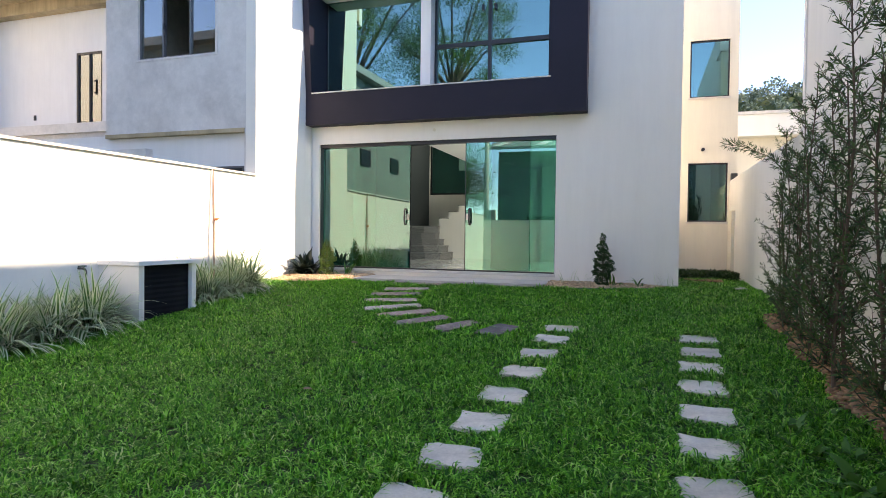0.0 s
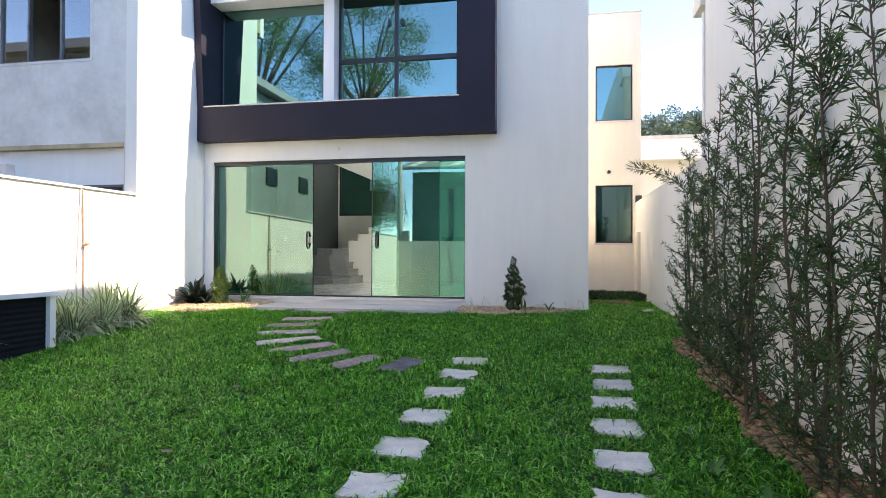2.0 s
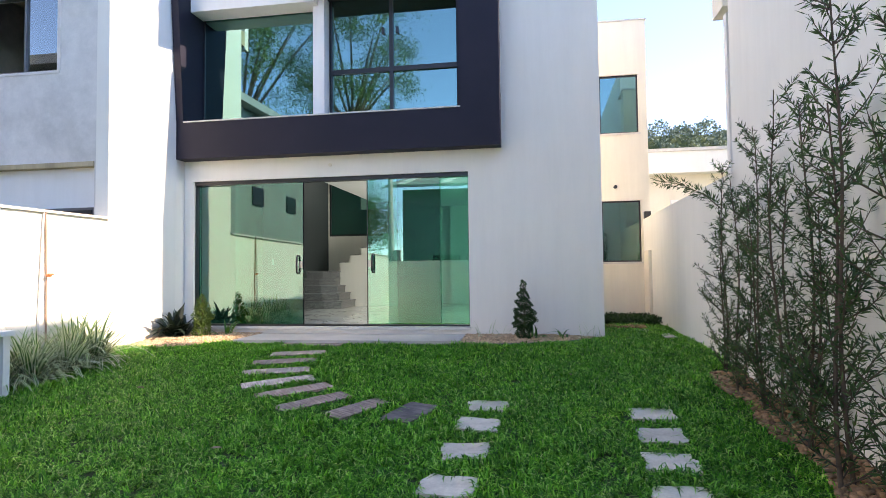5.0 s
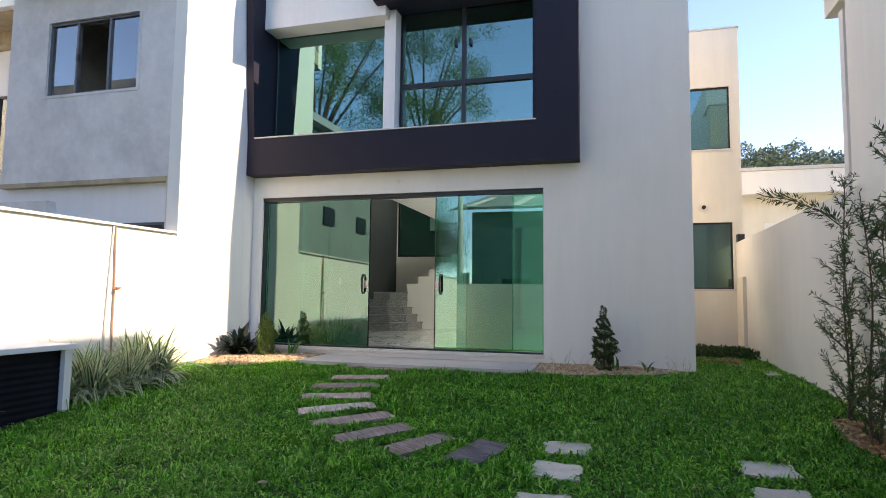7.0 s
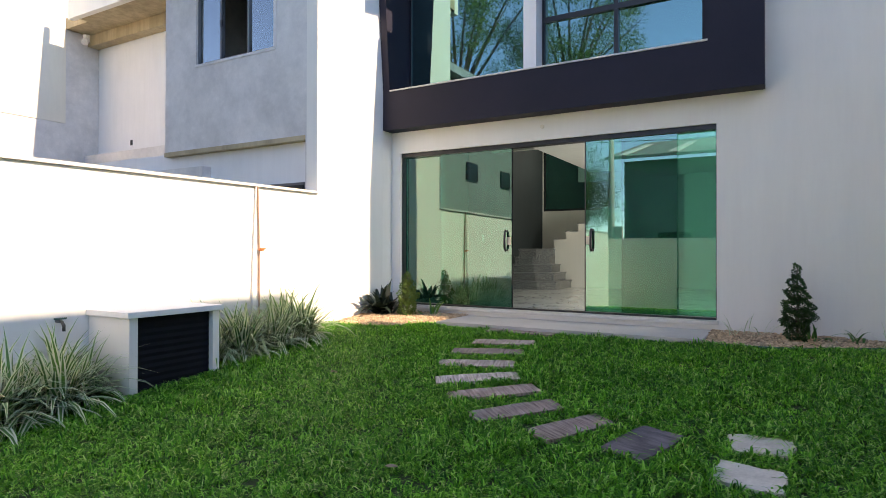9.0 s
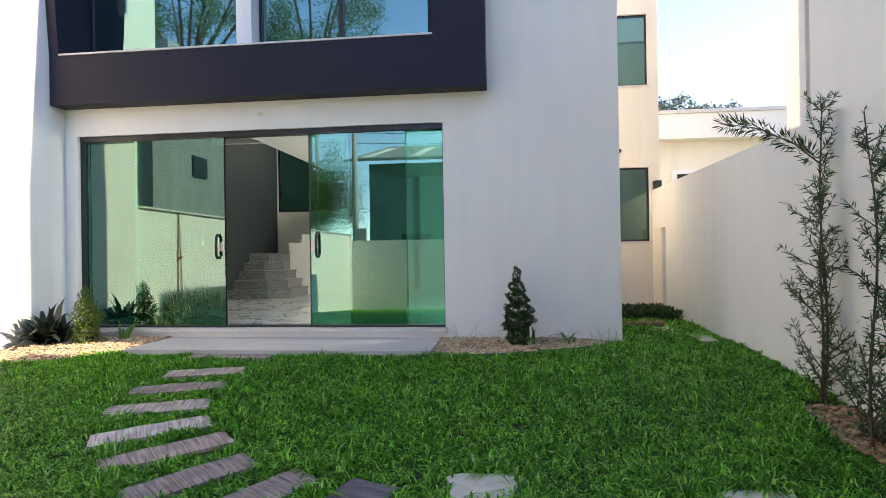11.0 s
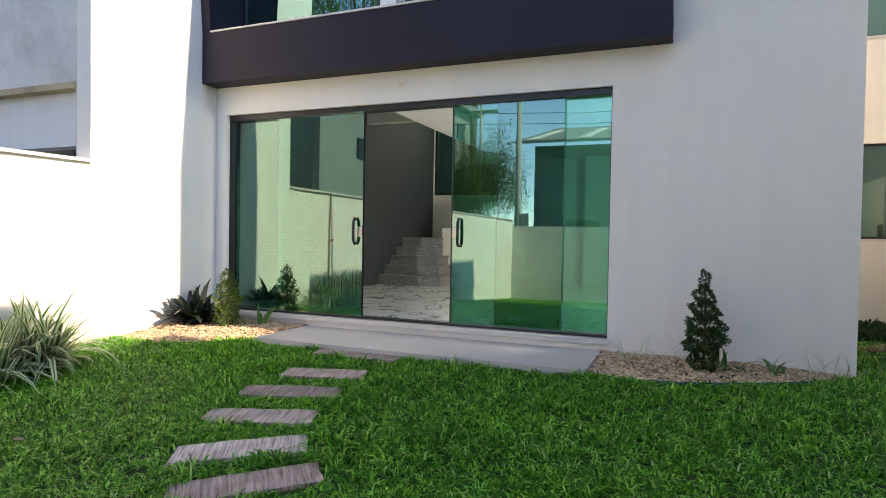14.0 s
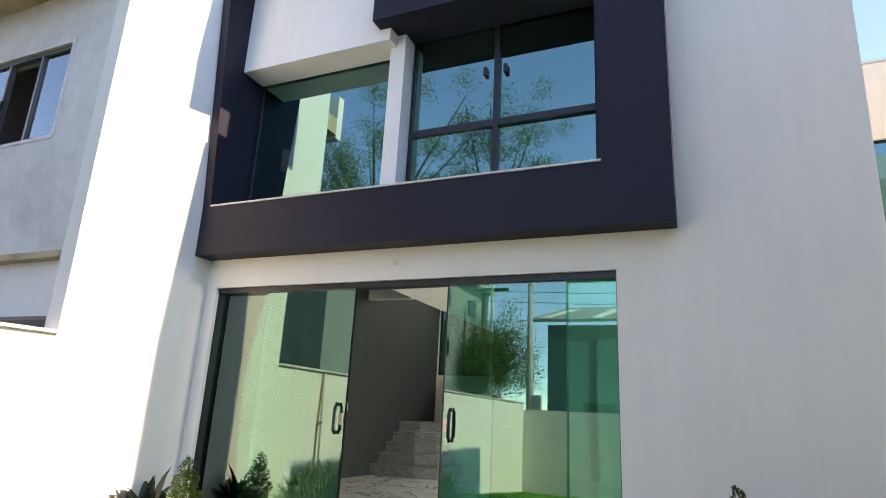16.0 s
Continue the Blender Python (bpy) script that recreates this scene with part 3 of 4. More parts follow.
# ---------------- neighbouring house, beyond the garden wall ----------------
nb = empty("neighbour_house", (-10, 8.4, 0), "unfinished grey plastered neighbouring house with white side wall", "house")
bm = bmesh.new()
prism(bm, [(W - 0.2, 8.48, -0.3), (W, 8.48, -0.3), (-6.61, 9.75, -0.3), (-6.61, 9.998, -0.3), (W, 9.998, -0.3), (W, 16.8, -0.3), (W - 0.2, 16.8, -0.3)], (0, 0, 7.5))
under(part("side_wall", bm, WHITE, None, "sunlit white side wall"), nb)
N = 8.5
GX = W - 0.2
for x0, x1, z0, z1 in ((-10.1, -9.33, 2.54, 5.75), (-7.64, GX, 2.54, 5.75), (-9.33, -7.64, 2.54, 3.87), (-9.33, -7.64, 5.02, 5.75), (-7.03, GX, -0.3, 2.54)):
    under(boxes("front_wall", [(x0, x1, N, N + 0.2, z0, z1)], GREY, label="raw grey plaster wall"), nb)
under(boxes("lintel", [(-10.1, -7.03, N - 0.02, N + 0.1, 2.47, 2.538)], SOFFIT), nb)
under(boxes("garage_wall", [(-22, -7.03, N + 0.1, N + 0.2, -0.3, 2.536)], PANEL, label="pale unfinished inner wall"), nb)
under(boxes("inner_beam", [(-22, -9.1, N - 0.06, N + 0.098, 1.9, 2.25)], GREY), nb)
under(boxes("opening_frame", [(-8.7, -7.08, N + 0.07, N + 0.098, 1.4, 1.9)], ALU), nb)
under(boxes("dark_opening", [(-8.66, -7.12, N + 0.05, N + 0.068, 1.4, 1.86)], FRAME), nb)
under(boxes("balcony_slab", [(-18.05, -10.1, 11.6, 14, 3.3, 3.55), (-10.1, GX, N + 0.2, 12, 3.0, 3.18)], GREY), nb)
under(boxes("balcony_edge", [(-18.05, -10.1, 11.7, 11.9, 2.3, 3.3)], GREY), nb)
under(boxes("balcony_wall", [(-18.05, -15.0, 12.0, 12.2, 3.55, 6.9), (-15.0, -14.1, 12.0, 12.2, 5.5, 6.9), (-14.1, -10.1, 12.0, 12.2, 3.55, 6.9)], PANEL, label="white balcony wall"), nb)
under(boxes("balcony_skirting", [(-18.05, -15.0, 11.98, 11.998, 3.55, 3.585)], FRAME), nb)
under(boxes("socket", [(-16.55, -16.46, 11.985, 11.998, 3.78, 3.92)], FRAME, label="small black wall socket"), nb)
under(boxes("ceiling_beam", [(-18.05, -10.1, 11.7, 11.998, 6.6, 6.9)], SOFFIT, label="stained concrete beam"), nb)
under(boxes("rear_room", [(-15.6, -13.4, 13.2, 13.3, 3.55, 6.0)], GREY), nb)
under(boxes("room_wall", [(-10.1, -9.95, N + 0.2, 16.0, 3.18, 5.748), (-10.098, -9.95, 10.75, 16.0, 6.05, 6.9)], GREY), nb)
under(boxes("room_back", [(-9.95, GX, 11.5, 11.6, 3.18, 5.8)], SOFFIT, label="brown plaster inside"), nb)
under(boxes("roof_slab", [(-10.1, GX, 7.95, 16, 5.75, 6.05)], SOFFIT, label="stained concrete roof slab"), nb)
# Rear slab is lengthened past x -17 to throw shade on the wing.
under(boxes("balcony_roof", [(-17.0, -10.1, 10.75, 11.1, 6.9, 7.2), (-18.04, -10.1, 11.1, 16, 6.9, 7.2)], SOFFIT, label="stained concrete balcony roof"), nb)
under(boxes("roof_edge", [(-10.1, GX, 7.8, 7.95, 5.7, 6.5), (-17.0, -10.1, 10.6, 10.75, 6.8, 7.6)], WHITE), nb)
# One wall: its sun patch and shade are painted as cream and grey.
under(boxes("wing_shaded_part", [(-18.4, -18.05, 4.5, 12.3, -0.3, 4.36), (-18.4, -18.07, 11.1, 12.3, 4.36, 9.5)], GREY, label="wing wall, its shade painted as grey plaster"), nb)
under(boxes("wing_sunlit_part", [(-18.4, -18.03, 4.5, 11.1, 4.362, 9.5)], CREAM, label="sun patch on the wing wall, painted as cream"), nb)
under(boxes("pane", [(-9.31, -8.80, N + 0.06, N + 0.07, 3.91, 4.98)], CLEAR), nb).visible_shadow = False
under(boxes("pane", [(-8.19, -7.66, N + 0.06, N + 0.07, 3.91, 4.98)], CLEAR), nb).visible_shadow = False
under(boxes("window_frame", [(-9.33, -7.64, N + 0.03, N + 0.1, 3.87, 3.895), (-9.33, -7.64, N + 0.03, N + 0.1, 4.98, 5.02), (-9.33, -9.31, N + 0.03, N + 0.1, 3.895, 4.98), (-7.66, -7.64, N + 0.03, N + 0.1, 3.895, 4.98),
                             (-8.82, -8.785, N + 0.03, N + 0.1, 3.895, 4.98), (-8.22, -8.185, N + 0.03, N + 0.1, 3.895, 4.98)], ALU), nb)
under(boxes("window_catch", [(-8.79, -8.75, N, N + 0.03, 4.38, 4.48)], FRAME), nb)
under(boxes("window_reveal", [(-9.37, -7.6, N - 0.012, N + 0.004, 3.83, 3.87), (-7.64, -7.59, N - 0.01, N + 0.004, 3.87, 5.05), (-9.37, -9.33, N - 0.01, N + 0.004, 3.87, 5.05), (-9.37, -7.59, N - 0.011, N + 0.004, 5.02, 5.06)], GREY), nb)
for k in range(26):
    r = random.Random(k)
    z = 2.7 + k * 0.117
    under(boxes("plaster_edge", [(W - 0.012 - r.uniform(0, 0.05), W + 0.001, N - 0.025, N - 0.02 + r.uniform(0.0, 0.01), z, z + r.uniform(0.05, 0.12))], WHITE), nb)
under(boxes("balcony_door", [(-14.95, -14.15, 12.05, 12.06, 3.6, 5.45)], CLEAR), nb)
under(boxes("balcony_door_frame", [(-15.0, -14.95, 12.01, 12.1, 3.55, 5.5), (-14.57, -14.53, 12.01, 12.1, 3.55, 5.45), (-14.15, -14.1, 12.01, 12.1, 3.55, 5.5), (-14.95, -14.15, 12.01, 12.1, 5.45, 5.5)], FRAME), nb)
under(boxes("balcony_door_pull", [(-14.48, -14.44, 11.93, 11.96, 4.4, 4.8), (-14.48, -14.44, 11.96, 12.01, 4.43, 4.46), (-14.48, -14.44, 11.96, 12.01, 4.74, 4.77)], FRAME), nb)
bm = bmesh.new()
tube(bm, [(-17.6, 11.4, 6.75), (-17.6, 11.4, 6.6), (-17.5, 11.3, 6.52)], 0.09, 10)
under(part("drain_stub", bm, SILL), nb)

# ---------------- house on the other side ----------------
rb = empty("tall_house", (2.5, 4, 0), "tall plain white neighbouring house with projecting eave", "house")
RX = 1.47
under(boxes("wall", [(RX, 7, 0.65, 8.4, -0.6, 6.85), (RX, 7, 8.4, 8.9, -0.6, 5.9)], WHITE), rb)
under(boxes("post", [(RX, RX + 0.3, 8.98, 9.1, -0.3, 4.15)], WHITE), rb)
# Unseen block added to cast shade over the house side and passage.
under(boxes("unseen_shade_wall", [(RX + 1.4, 7, 8.4, 12.6, -0.6, 6.4)], WHITE), rb)
under(boxes("eave", [(RX - 0.06, 7, 8.902, 9.35, 4.2, 5.9)], CREAM), rb)
under(boxes("eave_coping", [(RX - 0.09, 7, 8.41, 9.38, 5.903, 5.94)], SILL), rb)

# low house behind
lb = empty("low_house", (4, 17.5, 0), "low cream house with flat fascia behind the wall", "house")
under(boxes("wall", [(1.4, 8, 17.4, 22, -0.3, 3.4)], CREAM), lb)
under(boxes("fascia", [(1.3, 8.2, 17.0, 22.4, 3.4, 3.95)], WHITE), lb)
under(boxes("coping", [(1.28, 8.25, 16.96, 22.4, 3.953, 4.03)], SILL), lb)
under(boxes("window_frame", [(2.45, 3.4, 17.34, 17.398, 2.1, 2.75)], PANEL), lb)
under(boxes("window_pane", [(2.55, 3.3, 17.31, 17.338, 2.1, 2.65)], FRAME), lb)

# ---------------- across the street (seen in the glass) ----------------
oh = empty("street_house", (-4, -20, -1.1), "pale house with a metal roof across the street", "house")
under(boxes("wall", [(-9.0, 6, -24, -15.5, -1.2, 5.9)], HOUSEB), oh)
bm = bmesh.new()
prism(bm, [(-9.8, -14.4, 5.9), (-9.8, -25, 8.4), (-9.8, -25, 8.55), (-9.8, -14.4, 6.05)], (17.5, 0, 0))
under(part("roof", bm, ROOFMETAL), oh)
for k in range(5):
    x = -9.2 + k * 2.6
    bm = bmesh.new()
    prism(bm, [(x, -14.6, 6.12), (x, -22, 7.87), (x, -22, 7.9), (x, -14.6, 6.15)], (0.5, 0, 0))
    under(part("skylight", bm, PANEL), oh)
under(boxes("door", [(-7.2, -5.6, -15.498, -15.42, -1.2, 2.0)], FRAME), oh)
under(boxes("window", [(-2.5, -0.8, -15.498, -15.44, 3.0, 4.4)], FRAME), oh)


def pole(x, y, h, r):
    e = empty("utility_pole", (x, y, -1.1), "grey concrete street pole with cables", "utility pole")
    bm = bmesh.new()
    tube(bm, [(x, y, -1.1), (x, y, h)], [r, r * 0.65], 12)
    under(part("shaft", bm, POLEC, smooth=True), e)
    under(boxes("crossarm", [(x - 0.7, x + 0.7, y - 0.05, y + 0.05, h - 0.7, h - 0.58)], BARK), e)
    under(boxes("meter_box", [(x + r, x + r + 0.3, y - 0.1, y + 0.1, 1.4, 2.0)], POLEC), e)


pole(-7.6, -7.2, 7.6, 0.15)
pole(-9.6, -8.4, 7.0, 0.09)
for k, (dz, dy) in enumerate(((0, 0), (-0.25, 0.1), (-0.9, 0.0), (-1.3, -0.1))):
    bm = bmesh.new()
    pts = [(-45 + i * 5, -7.2 + dy, 7.0 + dz - 0.4 * math.sin(i * 1.3) ** 2) for i in range(17)]
    tube(bm, pts, 0.012, 5)
    tagged(part("overhead_cable", bm, BLACKPL), "thin black cable strung between street poles", "cable", "street cables")

sh = empty("side_house", (-15, -3, -1), "grey neighbouring house with small dark windows and tiled roof", "house")
under(boxes("wall", [(-21, -10.4, -9.5, 2.4, -1.2, 6.4)], HOUSEB), sh)
under(boxes("eave", [(-21.4, -10.0, -9.9, 2.8, 6.4, 6.65)], ROOFMETAL), sh)
for k in range(4):
    yy = -8.4 + k * 2.7
    for zz in (3.3, 5.2):
        under(boxes("window", [(-10.398, -10.34, yy, yy + 0.8, zz, zz + 0.6)], FRAME), sh)
for k in range(3):
    xx = -20 + k * 3.2
    under(boxes("window", [(xx, xx + 1.2, 2.402, 2.46, 4.2, 5.3)], FRAME), sh)

# ---------------- lawn ----------------
rng = np.random.default_rng(7)


def blades(n, x0, x1, y0, y1, keep, hmin, hmax, per=9):
    """Tufts of broad blades that spread from common points."""
    k = n // per
    cx, cy = rng.uniform(x0, x1, k), rng.uniform(y0, y1, k)
    ch = rng.uniform(0.55, 1.35, k) * (1 + 0.25 * np.sin(cx * 5.3 + 1.7 * np.sin(cy * 4.1)))
    ch *= 1 + 0.22 * np.sin(cx * 31 + 2.1 * np.sin(cy * 17)) * np.sin(cy * 27 + 1.9 * np.sin(cx * 13))
    ca = rng.uniform(0, 2 * math.pi, k)
    x, y = np.repeat(cx, per) + rng.normal(0, 0.014, k * per), np.repeat(cy, per) + rng.normal(0, 0.014, k * per)
    a = np.where(rng.uniform(size=k * per) < 0.5, np.repeat(ca, per) + rng.normal(0, 0.6, k * per), rng.uniform(0, 2 * math.pi, k * per))
    h = rng.uniform(hmin, hmax, k * per) * np.repeat(ch, per)
    ok = keep(x, y)
    x, y, a, h = x[ok], y[ok], a[ok], h[ok]
    n = len(x)
    z = np.interp(y, [-4.2, 9.0, 13.0], [-1.09, -0.065, -0.02])
    lean = rng.uniform(0.5, 1.75, n)
    w = rng.uniform(0.0028, 0.0058, n)
    d = np.stack([np.cos(a), np.sin(a), np.zeros(n)], 1)
    s = np.stack([-np.sin(a), np.cos(a), np.zeros(n)], 1) * w[:, None]
    p = np.stack([x, y, z - 0.004], 1)
    up = np.array([0, 0, 1.0])
    m = p + d * (h * lean * 0.4)[:, None] + up * (h * (0.74 - 0.22 * lean))[:, None]
    t = p + d * (h * lean)[:, None] + up * (h * np.maximum(0.12, 0.95 - 0.5 * lean))[:, None]
    v = np.stack([p - s, p + s, m + s * 0.95, m - s * 0.95, t], 1).reshape(-1, 3)
    b = np.arange(n)[:, None] * 5
    f = np.concatenate([b + [0, 1, 2, 3], b + [3, 2, 4]], 1).ravel()
    return v, f, np.tile([4, 3], n)


BOARDS = [(-4.02, 9.0, 3, 0.84, 0.24), (-3.98, 8.42, 13, 0.68, 0.23), (-3.96, 7.95, 16, 0.76, 0.24), (-3.85, 7.47, 19, 0.74, 0.24), (-3.61, 7.02, 33, 0.74, 0.24),
          (-3.30, 6.70, 42, 0.74, 0.24), (-2.96, 6.36, 48, 0.70, 0.24), (-2.49, 6.20, 57, 0.60, 0.24), (-2.0, 6.12, 72, 0.52, 0.30)]
FLAGS = [(-1.36, 6.36), (-1.40, 5.86), (-1.43, 5.30), (-1.46, 4.72), (-1.49, 4.13), (-1.51, 3.58), (-1.55, 3.04), (-1.60, 2.5), (-1.64, 1.95),
         (0.0, 6.24), (-0.03, 5.73), (-0.07, 5.22), (-0.09, 4.70), (-0.12, 4.13), (-0.15, 3.56), (-0.18, 3.02), (-0.2, 2.45)]


def bed_edge(x):
    """Front edge of the gravel bed right of the glass door."""
    return np.interp(x, [-2.02, -1.7, -1.2, -0.6, 0.0], [9.18, 9.10, 9.2, 9.5, 9.93])


def bed_left(x):
    return np.interp(x, [-6.79, -6.2, -5.8, -5.4, -5.1], [8.75, 8.72, 8.85, 9.15, 9.6])


def open_lawn(x, y):
    ok = (y < 9.08) | ((x > -2.0) & (y < bed_edge(np.minimum(x, 0)))) | ((x < -5.25) & (y < bed_left(x)))
    ok |= (x > 0.02) & (y < 12.6)
    ok &= ~((x < -5.25) & (y > bed_left(x)))
    ok &= ~((x < -6.15) & (y > 5.4) & (y < 6.4))
    ok &= ~((x > 0.80 + 0.06 * np.sin(y * 5)) & (y < 7.9) & (rng.uniform(size=len(x)) > 0.12))
    for cx, cy, a, l, w in BOARDS:
        c, s = math.cos(radians(a)), math.sin(radians(a))
        u, v = (x - cx) * c + (y - cy) * s, -(x - cx) * s + (y - cy) * c
        ok &= ~((abs(u) < l / 2 + 0.004) & (abs(v) < w / 2 + 0.008))
    for cx, cy in FLAGS:
        ok &= ~((abs(x - cx) < 0.158) & (abs(y - cy) < 0.142))
    patch = np.sin(x * 7.1 + np.sin(y * 3.3) * 2) * np.sin(y * 6.3 + np.sin(x * 2.7) * 2)
    ok &= (patch > -0.75) | (rng.uniform(size=len(x)) < 0.8)
    return ok


v, f, s = blades(680000, -6.79, 1.15, 1.2, 12.6, open_lawn, 0.036, 0.085, 10)
lawn = new("lawn_grass", raw_mesh("lawn_grass", v, f, s, [GRASS]))
tagged(lawn, "dense short green lawn grass with broad blades", "grass", kind="stuff")
v, f, s = blades(120000, -6.79, 1.15, -3.6, 1.2, open_lawn, 0.04, 0.08)
tagged(new("lawn_grass", raw_mesh("lawn_grass", v, f, s, [GRASS])), "short green lawn grass near the street wall", "grass", kind="stuff")


# ---------------- stepping boards and flagstones ----------------
def slab_piece(name, l, w, h, wobble, mat, seed, n=5):
    r = random.Random(seed)
    pts = []
    for side in range(4):
        for k in range(n):
            t = k / n - 0.5
            p = [(t * l, -w / 2), (l / 2, t * w), (-t * l, w / 2), (-l / 2, -t * w)][side]
            pts.append((p[0] + r.uniform(-wobble, wobble), p[1] + r.uniform(-wobble, wobble), -0.05))
    bm = bmesh.new()
    prism(bm, pts, (0, 0, h + 0.05))
    top = [e for e in bm.edges if all(v.co.z > h - 1e-4 for v in e.verts)]
    bmesh.ops.bevel(bm, geom=top, offset=0.006, segments=2, affect="EDGES")
    return mesh_of(name, bm, mat)


tilt = math.degrees(math.atan(0.078))
for i, (x, y, a, l, w) in enumerate(BOARDS):
    ob = new("stepping_board", slab_piece("stepping_board", l, w, 0.024, 0.010, SLATE if i == 8 else BOARD, i))
    ob.matrix_world = pose(x, y, gz(y), tilt * (0.4 if i == 0 else 1), 0, 0) @ pose(0, 0, 0, 0, 0, a)
    tagged(ob, "weathered wood-grain concrete stepping board set in the lawn", "stepping stone", "curved path of boards")
for i, (x, y) in enumerate(FLAGS):
    ob = new("flagstone", slab_piece("flagstone", 0.335, 0.29, 0.022, 0.024, STONE, 40 + i))
    ob.matrix_world = pose(x, y, gz(y), tilt, 0, 0) @ pose(0, 0, 0, 0, 0, random.Random(i).uniform(-9, 9))
    tagged(ob, "pale rough flagstone set flush in the lawn", "stepping stone", "left row of flagstones" if i < 9 else "right row of flagstones")


# ---------------- gravel ----------------
def gravel(name, n, sampler, lo, hi, label, mat=PEBBLE):
    ico = bmesh.new()
    bmesh.ops.create_icosphere(ico, subdivisions=1, radius=1)
    bv = np.array([q.co[:] for q in ico.verts])
    bf = np.array([[q.index for q in fc.verts] for fc in ico.faces])
    ico.free()
    pts = sampler(n)
    n = len(pts)
    sc = rng.uniform(lo, hi, (n, 1, 1)) * rng.uniform(0.6, 1.2, (n, 1, 3)) * np.array([1, 1, 0.6])
    th = rng.uniform(0, 6.28, n)
    vv = bv[None] * sc * rng.uniform(0.85, 1.15, (n, len(bv), 1))
    c, s = np.cos(th)[:, None], np.sin(th)[:, None]
    vv = np.stack([vv[..., 0] * c - vv[..., 1] * s, vv[..., 0] * s + vv[..., 1] * c, vv[..., 2]], -1) + pts[:, None]
    ff = (bf[None] + (np.arange(n) * len(bv))[:, None, None]).reshape(-1)
    ob = new(name, raw_mesh(name, vv.reshape(-1, 3), ff, np.full(n * len(bf), 3), [mat]))
    return tagged(ob, label, "gravel", kind="stuff")


def gy(y):
    return np.interp(y, [-4.2, 9.0, 13.0], [-1.09, -0.065, -0.02])


def in_right(n):
    x, y = rng.uniform(-2.0, 0.0, n), rng.uniform(9.0, 10.0, n)
    ok = y > bed_edge(x) + 0.03
    x, y = x[ok], y[ok]
    return np.stack([x, y, gy(y) + 0.012 + 0.05 * np.clip((y - bed_edge(x)) / 0.5, 0, 1) * rng.uniform(0.5, 1, len(x))], 1)


def in_left(n):
    x, y = rng.uniform(-6.78, -5.0, n), rng.uniform(8.6, 10.0, n)
    ok = (y > bed_left(x) + 0.02) & (x < -5.26)
    x, y = x[ok], y[ok]
    return np.stack([x, y, gy(y) + 0.012 + 0.06 * np.clip((y - bed_left(x)) / 0.5, 0, 1) * rng.uniform(0.5, 1, len(x))], 1)


def in_hedge(n):
    y = rng.uniform(2.4, 7.7, n)
    x = rng.uniform(0.66, 1.14, n)
    ok = x > 0.79 + 0.05 * np.sin(y * 5)
    x, y = x[ok], y[ok]
    return np.stack([x, y, gy(y) + rng.uniform(0.005, 0.03, len(x))], 1)


def in_gap(n):
    x, y = rng.uniform(0.03, 0.8, n), rng.uniform(11.3, 11.75, n)
    return np.stack([x, y, gy(y) + rng.uniform(0.01, 0.035, n)], 1)


gravel("gravel_bed", 7500, in_right, 0.009, 0.019, "beige gravel in the bed by the wall")
gravel("gravel_bed", 8000, in_left, 0.009, 0.019, "beige gravel in the corner bed by the door")
gravel("gravel_bed", 4600, in_hedge, 0.018, 0.034, "rounded brown pebbles under the hedge trees", REDPEBBLE)
gravel("gravel_bed", 900, in_gap, 0.018, 0.03, "brown pebble strip across the side passage", REDPEBBLE)
bm = bmesh.new()
tube(bm, [(x, float(bed_edge(x)) - 0.0, gz(9.1) + 0.012) for x in np.linspace(-2.02, 0.0, 24)], 0.017, 8)
tagged(part("bed_edging", bm, HOSE, smooth=True), "dark green plastic edging round the gravel bed", "edging")


